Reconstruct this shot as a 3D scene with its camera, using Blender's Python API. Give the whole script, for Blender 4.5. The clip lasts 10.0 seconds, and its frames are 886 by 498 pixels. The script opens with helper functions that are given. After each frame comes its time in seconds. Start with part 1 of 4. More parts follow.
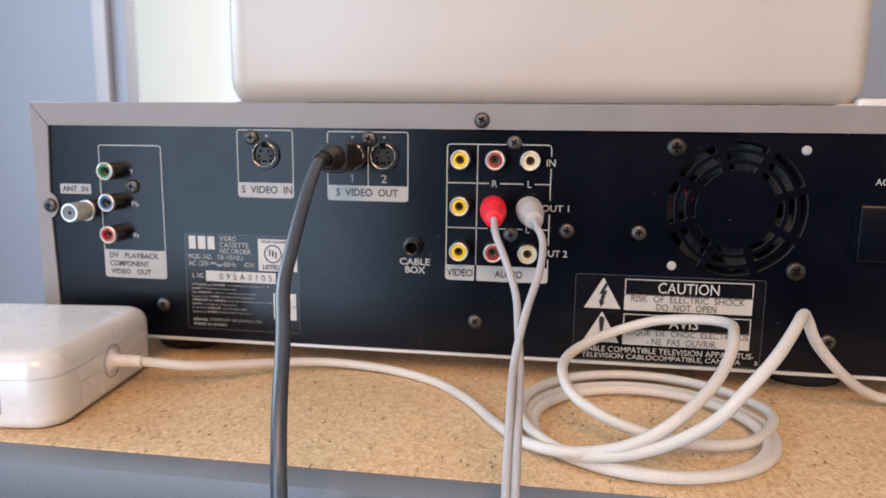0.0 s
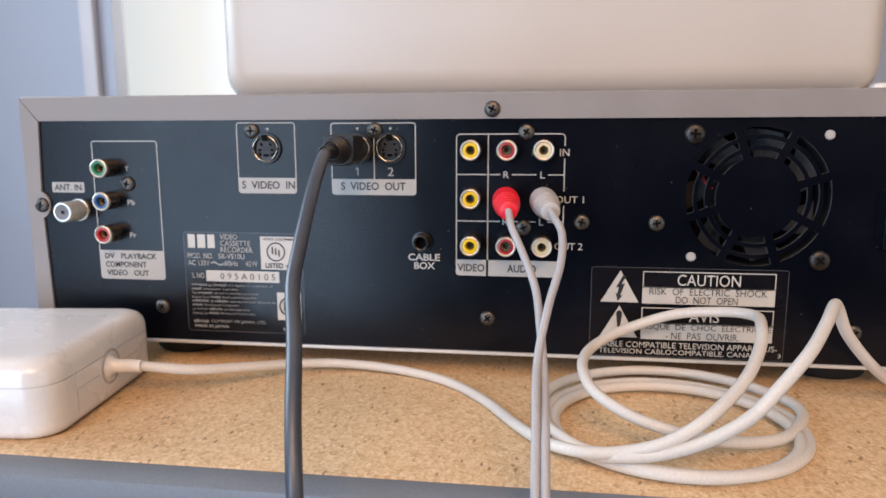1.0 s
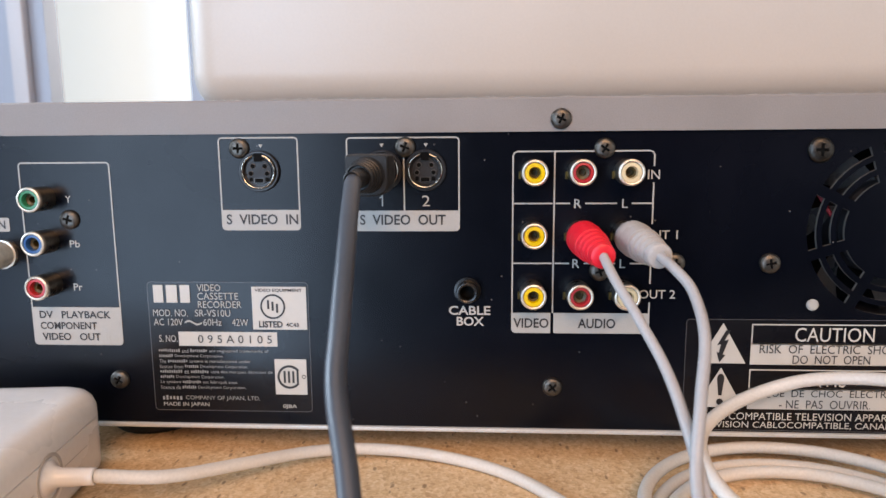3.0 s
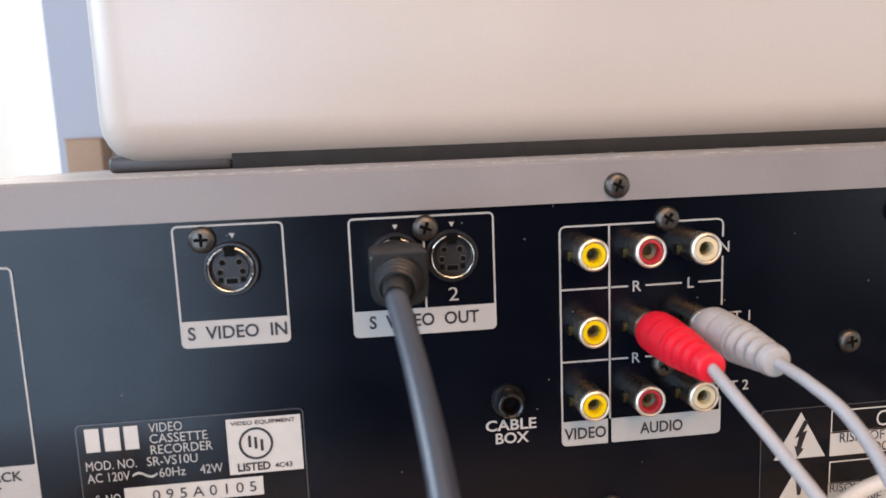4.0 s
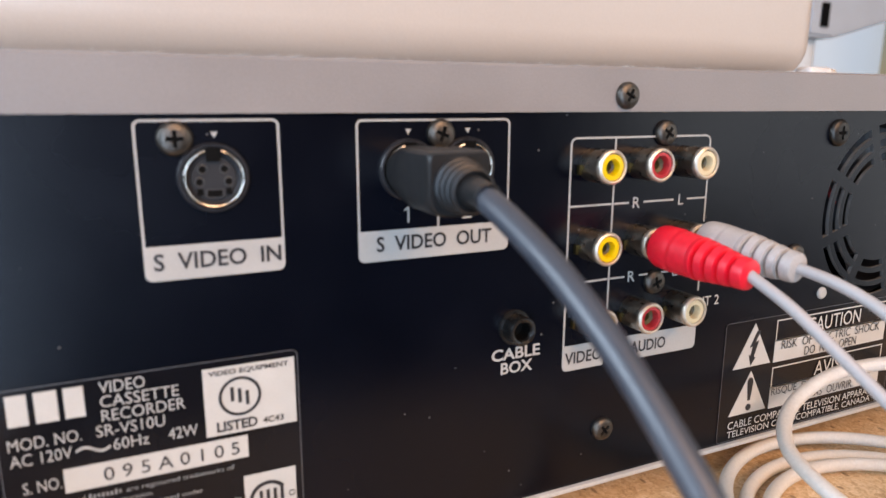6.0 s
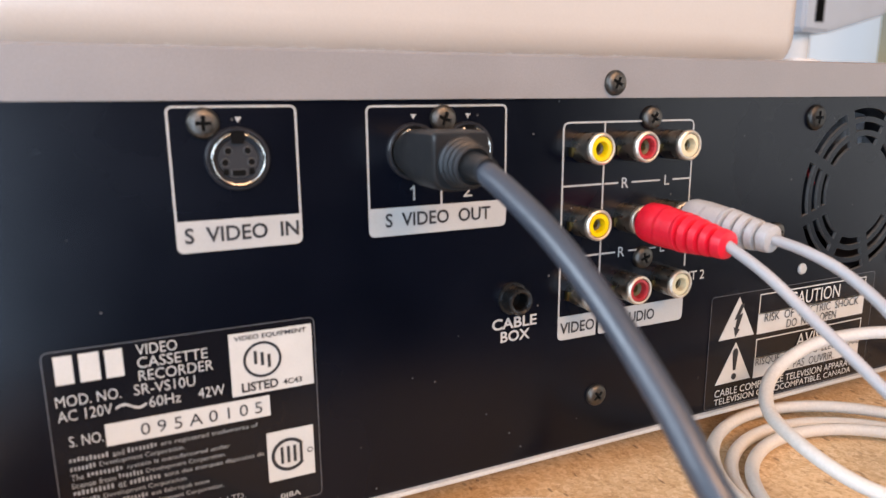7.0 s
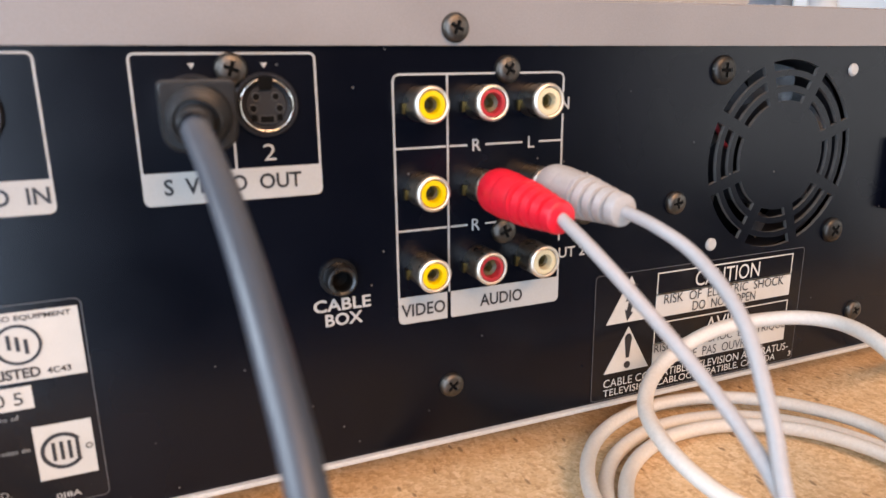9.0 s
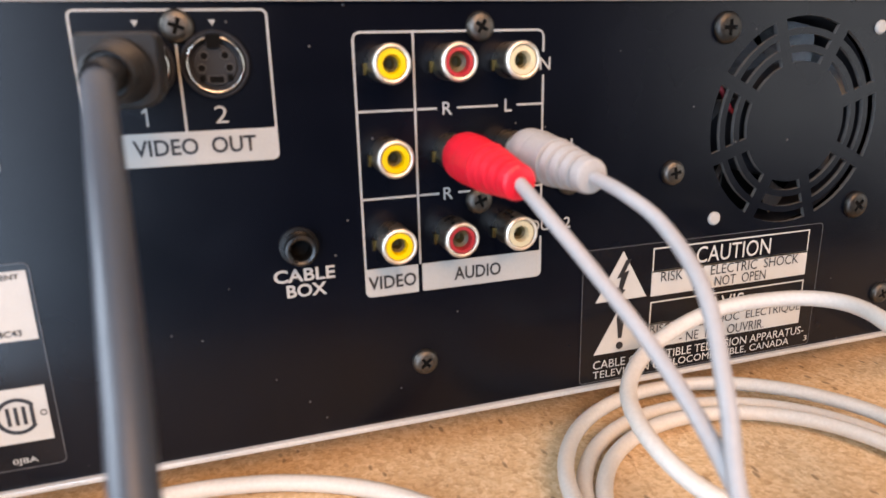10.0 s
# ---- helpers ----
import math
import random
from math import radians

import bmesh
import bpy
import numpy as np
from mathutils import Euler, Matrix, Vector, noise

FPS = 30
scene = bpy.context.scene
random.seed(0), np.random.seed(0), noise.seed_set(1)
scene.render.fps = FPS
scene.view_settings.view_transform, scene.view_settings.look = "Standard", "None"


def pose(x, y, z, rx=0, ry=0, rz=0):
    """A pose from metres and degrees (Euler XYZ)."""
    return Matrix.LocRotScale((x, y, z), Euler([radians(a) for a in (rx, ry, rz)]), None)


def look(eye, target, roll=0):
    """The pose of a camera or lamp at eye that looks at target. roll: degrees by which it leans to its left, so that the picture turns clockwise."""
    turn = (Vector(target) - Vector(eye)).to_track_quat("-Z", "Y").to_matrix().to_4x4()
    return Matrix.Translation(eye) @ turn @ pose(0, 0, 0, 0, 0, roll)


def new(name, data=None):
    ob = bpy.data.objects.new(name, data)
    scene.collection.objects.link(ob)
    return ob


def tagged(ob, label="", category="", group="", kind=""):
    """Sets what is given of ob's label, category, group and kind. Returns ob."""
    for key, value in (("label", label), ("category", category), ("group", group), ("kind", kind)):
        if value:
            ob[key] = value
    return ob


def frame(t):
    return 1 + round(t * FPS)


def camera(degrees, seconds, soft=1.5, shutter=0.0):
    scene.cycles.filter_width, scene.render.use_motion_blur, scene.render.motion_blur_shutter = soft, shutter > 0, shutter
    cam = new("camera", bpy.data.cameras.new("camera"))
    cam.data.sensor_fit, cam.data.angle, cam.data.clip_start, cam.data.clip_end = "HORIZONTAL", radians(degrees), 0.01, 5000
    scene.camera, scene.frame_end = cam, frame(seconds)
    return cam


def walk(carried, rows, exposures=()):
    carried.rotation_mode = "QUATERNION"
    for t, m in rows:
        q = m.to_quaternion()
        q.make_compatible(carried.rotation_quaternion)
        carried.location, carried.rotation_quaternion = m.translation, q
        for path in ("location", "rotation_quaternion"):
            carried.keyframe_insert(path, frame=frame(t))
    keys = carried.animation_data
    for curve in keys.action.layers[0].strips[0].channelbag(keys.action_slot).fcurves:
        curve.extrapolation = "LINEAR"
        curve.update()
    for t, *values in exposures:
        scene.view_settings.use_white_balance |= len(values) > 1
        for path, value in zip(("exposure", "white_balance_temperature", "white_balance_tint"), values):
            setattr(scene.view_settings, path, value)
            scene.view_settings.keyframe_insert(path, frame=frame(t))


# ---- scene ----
# ---- camera ----
cam = camera(66.0, 10.0)
PATH = [
    (0, (0.00088, -0.29553, 0.1078), (-0.2844, 1.6592, -0.2045), 0.75),
    (0.5, (-0.00401, -0.28808, 0.10609), (-0.2737, 1.668, -0.2115), 0.15),
    (1, (-0.00818, -0.28602, 0.10458), (-0.2714, 1.671, -0.2131), -0.10),
    (1.5, (-0.01269, -0.28117, 0.10195), (-0.2727, 1.6782, -0.2033), 0.02),
    (2, (-0.01716, -0.27697, 0.10299), (-0.2773, 1.6819, -0.2053), -0.02),
    (2.2, (-0.0211, -0.27017, 0.09868), (-0.2761, 1.6909, -0.2002), -0.01),
    (3.3, (-0.0599, -0.20462, 0.11626), (-0.1061, 1.7717, -0.1871), -0.88),
    (3.5, (-0.06473, -0.196, 0.12118), (-0.0622, 1.782, -0.1744), -1.29),
    (4, (-0.09029, -0.17046, 0.12752), (0.1293, 1.7967, -0.1591), -2.30),
    (4.5, (-0.11141, -0.1496, 0.12347), (0.3255, 1.7786, -0.1786), -1.94),
    (5, (-0.12782, -0.14062, 0.11739), (0.4924, 1.7319, -0.2128), -1.13),
    (5.5, (-0.13828, -0.13694, 0.11258), (0.6168, 1.677, -0.2607), 0.09),
    (5.7, (-0.13668, -0.13569, 0.1149), (0.6683, 1.6493, -0.2923), 0.47),
    (6.8, (-0.14531, -0.15024, 0.11391), (0.6723, 1.6245, -0.3124), -0.33),
    (7, (-0.1449, -0.15072, 0.11206), (0.6706, 1.6267, -0.3074), -0.49),
    (7.5, (-0.1409, -0.15016, 0.11189), (0.6596, 1.6267, -0.3375), -0.46),
    (8, (-0.13043, -0.15152, 0.11064), (0.6518, 1.6311, -0.3479), -0.78),
    (8.5, (-0.1152, -0.14924, 0.10666), (0.6643, 1.6261, -0.384), -0.56),
    (9, (-0.08989, -0.15047, 0.10751), (0.6347, 1.6433, -0.3999), -0.76),
    (9.5, (-0.08063, -0.14468, 0.10318), (0.5655, 1.6725, -0.4265), -0.89),
    (10, (-0.06886, -0.15022, 0.10203), (0.5055, 1.6842, -0.4502), -1.41),
]
walk(cam, [(t, look(eye, target, roll)) for t, eye, target, roll in PATH], exposures=[(0.0, -1.44, 8250, 19), (2.5, -1.40, 8250, 19), (3.5, -1.36, 8300, 20), (5.0, -1.32, 8350, 21), (7.0, -1.06, 8600, 22), (10.0, -1.02, 8850, 23)])
cam.data.dof.use_dof = True
cam.data.dof.focus_distance = 0.220
cam.data.dof.aperture_fstop = 18.5

# ---- world and light ----
world = bpy.data.worlds.new("world")
scene.world = world
world.use_nodes = True
sky = world.node_tree.nodes.new("ShaderNodeTexSky")
sky.sky_type = "NISHITA"
sky.sun_disc = False
sky.sun_elevation = radians(38)
sky.sun_rotation = radians(200)
background = world.node_tree.nodes["Background"]
background.inputs[1].default_value = 0.1
world.node_tree.links.new(sky.outputs[0], background.inputs[0])


def window_light(place, target, width, height, watts, colour):
    lamp = bpy.data.lights.new("window_light", "AREA")
    lamp.shape, lamp.size, lamp.size_y = "RECTANGLE", width, height
    lamp.energy, lamp.color = watts, colour
    ob = new("window_light", lamp)
    ob.matrix_world = look(place, target)
    return ob


window_light((-1.43, 0.05, 0.62), (-0.1, 0.0, 0.20), 0.96, 0.86, 72.0, (0.45, 0.70, 1.0))
window_light((-0.93, -1.63, 0.21), (-0.93, 0.0, 0.21), 0.86, 1.70, 108.0, (0.36, 0.63, 1.0))
# Warm fill lamp added behind the viewpoint; no such window is seen.
window_light((0.20, -1.63, 1.21), (0.0, 0.0, 0.50), 1.05, 0.70, 68.0, (1.0, 0.71, 0.50))
# Cool fill from the right, through an unseen, invented opening.
window_light((2.33, -0.92, 0.20), (0.0, -0.6, 0.0), 1.16, 1.7, 24.0, (0.62, 0.81, 1.0))
# Bluish lamp added for sheen near the fan; its opening is unseen.
window_light((1.76, -1.63, 0.42), (1.76, 0.0, 0.42), 0.88, 1.30, 24.0, (0.60, 0.80, 1.0))
window_light((-0.793, 1.16, 0.55), (-0.5, 0.0, 0.3), 0.28, 0.9, 6.0, (0.86, 0.94, 1.0))


# ---- materials ----
def shader(name):
    m = bpy.data.materials.new(name)
    m.use_nodes = True
    return m, m.node_tree.nodes, m.node_tree.links, m.node_tree.nodes["Principled BSDF"]


def ramp(nodes, stops):
    r = nodes.new("ShaderNodeValToRGB")
    while len(r.color_ramp.elements) < len(stops):
        r.color_ramp.elements.new(0.5)
    for e, (at, c) in zip(r.color_ramp.elements, stops):
        e.position, e.color = at, (*c, 1)
    return r


def noise_node(nodes, links, scale, detail=3.0, stretch=(1, 1, 1)):
    co = nodes.new("ShaderNodeTexCoord")
    mp = nodes.new("ShaderNodeMapping")
    mp.inputs["Scale"].default_value = stretch
    links.new(co.outputs["Object"], mp.inputs[0])
    n = nodes.new("ShaderNodeTexNoise")
    n.inputs["Scale"].default_value, n.inputs["Detail"].default_value = scale, detail
    links.new(mp.outputs[0], n.inputs["Vector"])
    return n


def surface(name, colour, rough=0.5, metal=0.0, grain=900.0, vary=0.06, relief=0.03, stain=40.0, stretch=(1, 1, 1), coat=0.0, rough_vary=0.08, shine=0.5):
    """A plain real surface: two scales of colour change, uneven gloss and a fine relief."""
    m, nodes, links, b = shader(name)
    fine = noise_node(nodes, links, grain, 3.0, stretch)
    broad = noise_node(nodes, links, stain, 4.0)
    add = nodes.new("ShaderNodeMath")
    add.operation = "ADD"
    links.new(fine.outputs["Fac"], add.inputs[0])
    links.new(broad.outputs["Fac"], add.inputs[1])
    half = nodes.new("ShaderNodeMath")
    half.operation = "MULTIPLY"
    half.inputs[1].default_value = 0.5
    links.new(add.outputs[0], half.inputs[0])
    lo = tuple(max(0.0, c * (1 - 2.5 * vary)) for c in colour)
    hi = tuple(min(1.0, c * (1 + 2.5 * vary)) for c in colour)
    r = ramp(nodes, [(0.3, lo), (0.7, hi)])
    links.new(half.outputs[0], r.inputs[0])
    links.new(r.outputs[0], b.inputs["Base Color"])
    mr = nodes.new("ShaderNodeMapRange")
    mr.inputs["From Min"].default_value, mr.inputs["From Max"].default_value = 0.3, 0.7
    mr.inputs["To Min"].default_value, mr.inputs["To Max"].default_value = max(0.02, rough - rough_vary), min(1, rough + rough_vary)
    links.new(broad.outputs["Fac"], mr.inputs["Value"])
    links.new(mr.outputs[0], b.inputs["Roughness"])
    b.inputs["Metallic"].default_value = metal
    b.inputs["Coat Weight"].default_value = coat
    b.inputs["Specular IOR Level"].default_value = shine
    if relief:
        bump = nodes.new("ShaderNodeBump")
        bump.inputs["Strength"].default_value, bump.inputs["Distance"].default_value = relief, 0.001
        links.new(fine.outputs["Fac"], bump.inputs["Height"])
        links.new(bump.outputs[0], b.inputs["Normal"])
    return m


def glow(name, colour, strength):
    m, nodes, links, b = shader(name)
    b.inputs["Base Color"].default_value = (*colour, 1)
    b.inputs["Emission Color"].default_value = (*colour, 1)
    b.inputs["Emission Strength"].default_value = strength
    return m


def particle_board():
    """Pressed wood chips: long pale flakes, darker ones between them and a few near-black specks."""
    m, nodes, links, b = shader("particle_board")
    co = nodes.new("ShaderNodeTexCoord")
    warp = noise_node(nodes, links, 90.0, 2.0)
    layers = []
    for k, (scale, turn, stretch) in enumerate(((820.0, 25, (1, 0.6, 1)), (1500.0, 60, (0.7, 1.0, 1)), (760.0, -35, (1, 0.42, 1)))):
        mp = nodes.new("ShaderNodeMapping")
        mp.inputs["Rotation"].default_value = (0, 0, radians(turn))
        mp.inputs["Scale"].default_value = stretch
        mix = nodes.new("ShaderNodeMix")
        mix.data_type = "VECTOR"
        mix.inputs["Factor"].default_value = 0.004
        links.new(co.outputs["Object"], mix.inputs[4])
        links.new(warp.outputs["Color"], mix.inputs[5])
        links.new(mix.outputs[1], mp.inputs[0])
        v = nodes.new("ShaderNodeTexVoronoi")
        v.inputs["Scale"].default_value = scale
        links.new(mp.outputs[0], v.inputs["Vector"])
        layers.append(v)

    def single(out):
        s = nodes.new("ShaderNodeSeparateColor")
        links.new(out, s.inputs[0])
        return s.outputs[0]

    a = ramp(nodes, [(0.0, (0.44, 0.255, 0.125)), (0.2, (0.60, 0.385, 0.205)), (0.7, (0.69, 0.465, 0.265)), (1.0, (0.80, 0.60, 0.39))])
    links.new(single(layers[0].outputs["Color"]), a.inputs[0])
    c = ramp(nodes, [(0.0, (0.46, 0.275, 0.14)), (0.4, (0.63, 0.41, 0.225)), (1.0, (0.78, 0.57, 0.36))])
    links.new(single(layers[1].outputs["Color"]), c.inputs[0])
    half = nodes.new("ShaderNodeMix")
    half.data_type = "RGBA"
    half.inputs[0].default_value = 0.5
    links.new(a.outputs[0], half.inputs[6])
    links.new(c.outputs[0], half.inputs[7])
    dark = ramp(nodes, [(0.0, (1, 1, 1)), (0.022, (1, 1, 1)), (0.03, (0, 0, 0)), (1.0, (0, 0, 0))])
    links.new(single(layers[2].outputs["Color"]), dark.inputs[0])
    near = ramp(nodes, [(0.0, (0.75, 0.75, 0.75)), (0.42, (0.6, 0.6, 0.6)), (0.5, (0, 0, 0))])
    links.new(layers[2].outputs["Distance"], near.inputs[0])
    speck = nodes.new("ShaderNodeMath")
    speck.operation = "MULTIPLY"
    links.new(dark.outputs[0], speck.inputs[0])
    links.new(near.outputs[0], speck.inputs[1])
    out = nodes.new("ShaderNodeMix")
    out.data_type = "RGBA"
    links.new(speck.outputs[0], out.inputs[0])
    links.new(half.outputs[2], out.inputs[6])
    out.inputs[7].default_value = (0.16, 0.085, 0.04, 1)
    stain = noise_node(nodes, links, 14.0, 4.0)
    sr = ramp(nodes, [(0.3, (0.90, 0.87, 0.84)), (0.6, (1, 1, 1))])
    links.new(stain.outputs["Fac"], sr.inputs[0])
    mul = nodes.new("ShaderNodeMix")
    mul.data_type, mul.blend_type = "RGBA", "MULTIPLY"
    mul.inputs[0].default_value = 1.0
    links.new(out.outputs[2], mul.inputs[6])
    links.new(sr.outputs[0], mul.inputs[7])
    links.new(mul.outputs[2], b.inputs["Base Color"])
    b.inputs["Roughness"].default_value = 0.62
    bump = nodes.new("ShaderNodeBump")
    bump.inputs["Strength"].default_value, bump.inputs["Distance"].default_value = 0.25, 0.0004
    links.new(layers[0].outputs["Distance"], bump.inputs["Height"])
    links.new(bump.outputs[0], b.inputs["Normal"])
    return m


def speckled_black(name, base, rough):
    """Painted sheet metal with grains of pale dust on it."""
    m, nodes, links, b = shader(name)
    co = nodes.new("ShaderNodeTexCoord")
    v = nodes.new("ShaderNodeTexVoronoi")
    v.inputs["Scale"].default_value = 190.0
    links.new(co.outputs["Object"], v.inputs["Vector"])
    sep = nodes.new("ShaderNodeSeparateColor")
    links.new(v.outputs["Color"], sep.inputs[0])
    pick = ramp(nodes, [(0.0, (1, 1, 1)), (0.05, (1, 1, 1)), (0.06, (0, 0, 0))])
    links.new(sep.outputs[1], pick.inputs[0])
    spot = ramp(nodes, [(0.0, (0.5, 0.5, 0.5)), (0.035, (0.4, 0.4, 0.4)), (0.06, (0, 0, 0))])
    links.new(v.outputs["Distance"], spot.inputs[0])
    mul = nodes.new("ShaderNodeMath")
    mul.operation = "MULTIPLY"
    links.new(pick.outputs[0], mul.inputs[0])
    links.new(spot.outputs[0], mul.inputs[1])
    broad = noise_node(nodes, links, 25.0, 4.0)
    r = ramp(nodes, [(0.3, tuple(c * 0.8 for c in base)), (0.7, tuple(c * 1.25 for c in base))])
    links.new(broad.outputs["Fac"], r.inputs[0])
    mix = nodes.new("ShaderNodeMix")
    mix.data_type = "RGBA"
    links.new(mul.outputs[0], mix.inputs[0])
    links.new(r.outputs[0], mix.inputs[6])
    mix.inputs[7].default_value = (0.24, 0.23, 0.22, 1)
    b.inputs["Specular IOR Level"].default_value = 0.245
    links.new(mix.outputs[2], b.inputs["Base Color"])
    mr = nodes.new("ShaderNodeMapRange")
    mr.inputs["From Min"].default_value, mr.inputs["From Max"].default_value = 0.3, 0.7
    mr.inputs["To Min"].default_value, mr.inputs["To Max"].default_value = rough - 0.04, rough + 0.06
    links.new(broad.outputs["Fac"], mr.inputs["Value"])
    links.new(mr.outputs[0], b.inputs["Roughness"])
    fine = noise_node(nodes, links, 4000.0, 2.0)
    bump = nodes.new("ShaderNodeBump")
    bump.inputs["Strength"].default_value, bump.inputs["Distance"].default_value = 0.08, 0.0002
    links.new(fine.outputs["Fac"], bump.inputs["Height"])
    links.new(bump.outputs[0], b.inputs["Normal"])
    return m


BOARD = particle_board()
PANEL = speckled_black("black_panel_paint", (0.0013, 0.0021, 0.0052), 0.24)
STICKER = speckled_black("black_sticker", (0.006, 0.006, 0.008), 0.16)
COVER = surface("grey_cover_paint", (0.252, 0.226, 0.213), 0.46, 0.0, 2600, 0.05, 0.10, 30)
CHASSIS = surface("bare_steel_lip", (0.60, 0.58, 0.55), 0.42, 0.25, 2000, 0.06, 0.05, 60)
INK = surface("pale_grey_ink", (0.405, 0.392, 0.365), 0.5, 0.0, 3000, 0.03, 0.0, 120)
PAPER = surface("white_label_print", (0.52, 0.495, 0.45), 0.42, 0.0, 3000, 0.03, 0.0, 150)
BLACKINK = surface("black_ink", (0.012, 0.012, 0.014), 0.45, 0.0, 3000, 0.05, 0.0, 150)
GREYINK = surface("faint_small_print", (0.25, 0.25, 0.24), 0.4, 0.0, 2500, 0.12, 0.0, 500)
EDGE = surface("sticker_edge", (0.075, 0.075, 0.08), 0.35, 0.0, 2500, 0.1, 0.0, 300)
NICKEL = surface("nickel", (0.62, 0.58, 0.52), 0.2, 1.0, 900, 0.08, 0.04, 300)
RIM = surface("warm_nickel_rim", (0.74, 0.66, 0.56), 0.42, 1.0, 900, 0.05, 0.03, 300)
CENTRE = surface("brown_brass", (0.085, 0.057, 0.016), 0.5, 0.0, 900, 0.08, 0.03, 300)
DARKNICKEL = surface("dark_nickel", (0.34, 0.30, 0.255), 0.31, 1.0, 900, 0.12, 0.05, 300)
SATIN = surface("satin_nickel", (0.72, 0.67, 0.60), 0.42, 1.0, 900, 0.06, 0.05, 300)
GOLD = surface("brass_tab", (0.13, 0.092, 0.036), 0.45, 1.0, 900, 0.08, 0.04, 300)
SCREW = surface("screw_steel", (0.118, 0.106, 0.094), 0.46, 1.0, 1500, 0.10, 0.08, 400)
BLACKSCREW = surface("blackened_screw", (0.060, 0.056, 0.052), 0.46, 1.0, 1500, 0.10, 0.08, 400)
YELLOW = surface("yellow_plastic", (0.80, 0.53, 0.012), 0.35, 0.0, 1500, 0.03, 0.02, 300)
RED = surface("red_plastic_insert", (0.48, 0.03, 0.035), 0.35, 0.0, 1500, 0.03, 0.02, 300)
CREAM = surface("cream_plastic", (0.70, 0.57, 0.35), 0.35, 0.0, 1500, 0.03, 0.02, 300)
GREEN = surface("green_plastic", (0.02, 0.22, 0.11), 0.35, 0.0, 1500, 0.03, 0.02, 300)
BLUE = surface("blue_plastic", (0.02, 0.10, 0.27), 0.35, 0.0, 1500, 0.03, 0.02, 300)
# Near-black stands in for the shade inside holes, recesses and slots.
HOLESHADE = surface("dark_hollow", (0.005, 0.0048, 0.0046), 0.7, 0.0, 1500, 0.05, 0.0, 300)
HOLESHADE.node_tree.nodes["Principled BSDF"].inputs["Specular IOR Level"].default_value = 0.06
BLACK = surface("black_plastic", (0.016, 0.016, 0.019), 0.36, 0.0, 1800, 0.08, 0.06, 200)
SOCKETFACE = surface("grey_black_insulator", (0.010, 0.0103, 0.012), 0.5, 0.0, 1500, 0.05, 0.03, 300)
COLLAR = surface("pin_collar_plastic", (0.055, 0.053, 0.052), 0.38, 0.0, 1500, 0.05, 0.02, 300)
CUTEDGE = surface("worn_cut_sheet_edge", (0.11, 0.105, 0.10), 0.5, 0.0, 1500, 0.12, 0.0, 300)
BLADE = surface("smoky_fan_plastic", (0.13, 0.13, 0.135), 0.3, 0.0, 900, 0.08, 0.03, 120)
RUBBER = surface("black_rubber", (0.012, 0.012, 0.012), 0.75, 0.0, 900, 0.10, 0.10, 120)
CORDBLACK = surface("black_cord_vinyl", (0.033, 0.041, 0.055), 0.43, 0.0, 1200, 0.06, 0.02, 60, rough_vary=0.05, shine=0.95)
PLUGRED = surface("red_vinyl", (0.84, 0.012, 0.030), 0.42, 0.0, 1400, 0.04, 0.05, 120)
PLUGWHITE = surface("grey_white_vinyl", (0.43, 0.40, 0.38), 0.45, 0.0, 1400, 0.04, 0.05, 120)
CORDWHITE = surface("white_cord_vinyl", (0.39, 0.37, 0.365), 0.42, 0.0, 1200, 0.03, 0.03, 60)
CORDPOWER = surface("white_power_cord", (0.63, 0.585, 0.53), 0.45, 0.0, 1200, 0.04, 0.03, 45)
ADAPTER = surface("white_gloss_plastic", (0.74, 0.715, 0.695), 0.27, 0.0, 500, 0.02, 0.01, 30, coat=0.3)
SEAM = surface("grey_seam", (0.42, 0.395, 0.375), 0.6, 0.0, 900, 0.05, 0.0, 100)
CASE = surface("white_case_plastic", (0.545, 0.488, 0.435), 0.38, 0.0, 900, 0.015, 0.02, 12)
# Shade under the case is put into this foot's dark grey.
FOOTSHADE = surface("grey_foot_plastic", (0.055, 0.056, 0.06), 0.45, 0.0, 900, 0.03, 0.03, 40)
PLUGBLACK = surface("moulded_black_vinyl", (0.014, 0.0138, 0.0142), 0.42, 0.0, 1500, 0.06, 0.04, 200)
PLUGBLACK.node_tree.nodes["Principled BSDF"].inputs["Specular IOR Level"].default_value = 0.36
TRIM = surface("grey_edge_moulding", (0.145, 0.163, 0.185), 0.4, 0.0, 900, 0.05, 0.05, 25)
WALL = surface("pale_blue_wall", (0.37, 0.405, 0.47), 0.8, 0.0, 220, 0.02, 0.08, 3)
# Unseen walls, darkened so the black panel reflects little of the room.
UNSEENWALL = surface("mid_blue_grey_wall", (0.065, 0.075, 0.095), 0.8, 0.0, 220, 0.03, 0.08, 3)
CEIL = surface("white_ceiling_paint", (0.80, 0.80, 0.79), 0.9, 0.0, 200, 0.02, 0.08, 3)
# Unseen floor, kept very dark so the panel's lower part reflects little.
WOODFLOOR = surface("brown_floor", (0.025, 0.018, 0.013), 0.45, 0.0, 60, 0.10, 0.05, 4, stretch=(1, 9, 1))
FRAME = surface("white_window_paint", (0.56, 0.53, 0.54), 0.5, 0.0, 300, 0.02, 0.04, 9)
CARD = surface("brown_cardboard", (0.36, 0.235, 0.155), 0.8, 0.0, 500, 0.06, 0.06, 20)
GREYPLASTIC = surface("grey_plastic", (0.55, 0.585, 0.63), 0.5, 0.0, 600, 0.03, 0.03, 15)
LINT = surface("pale_lint", (0.62, 0.60, 0.57), 0.9, 0.0, 900, 0.05, 0.0, 100)
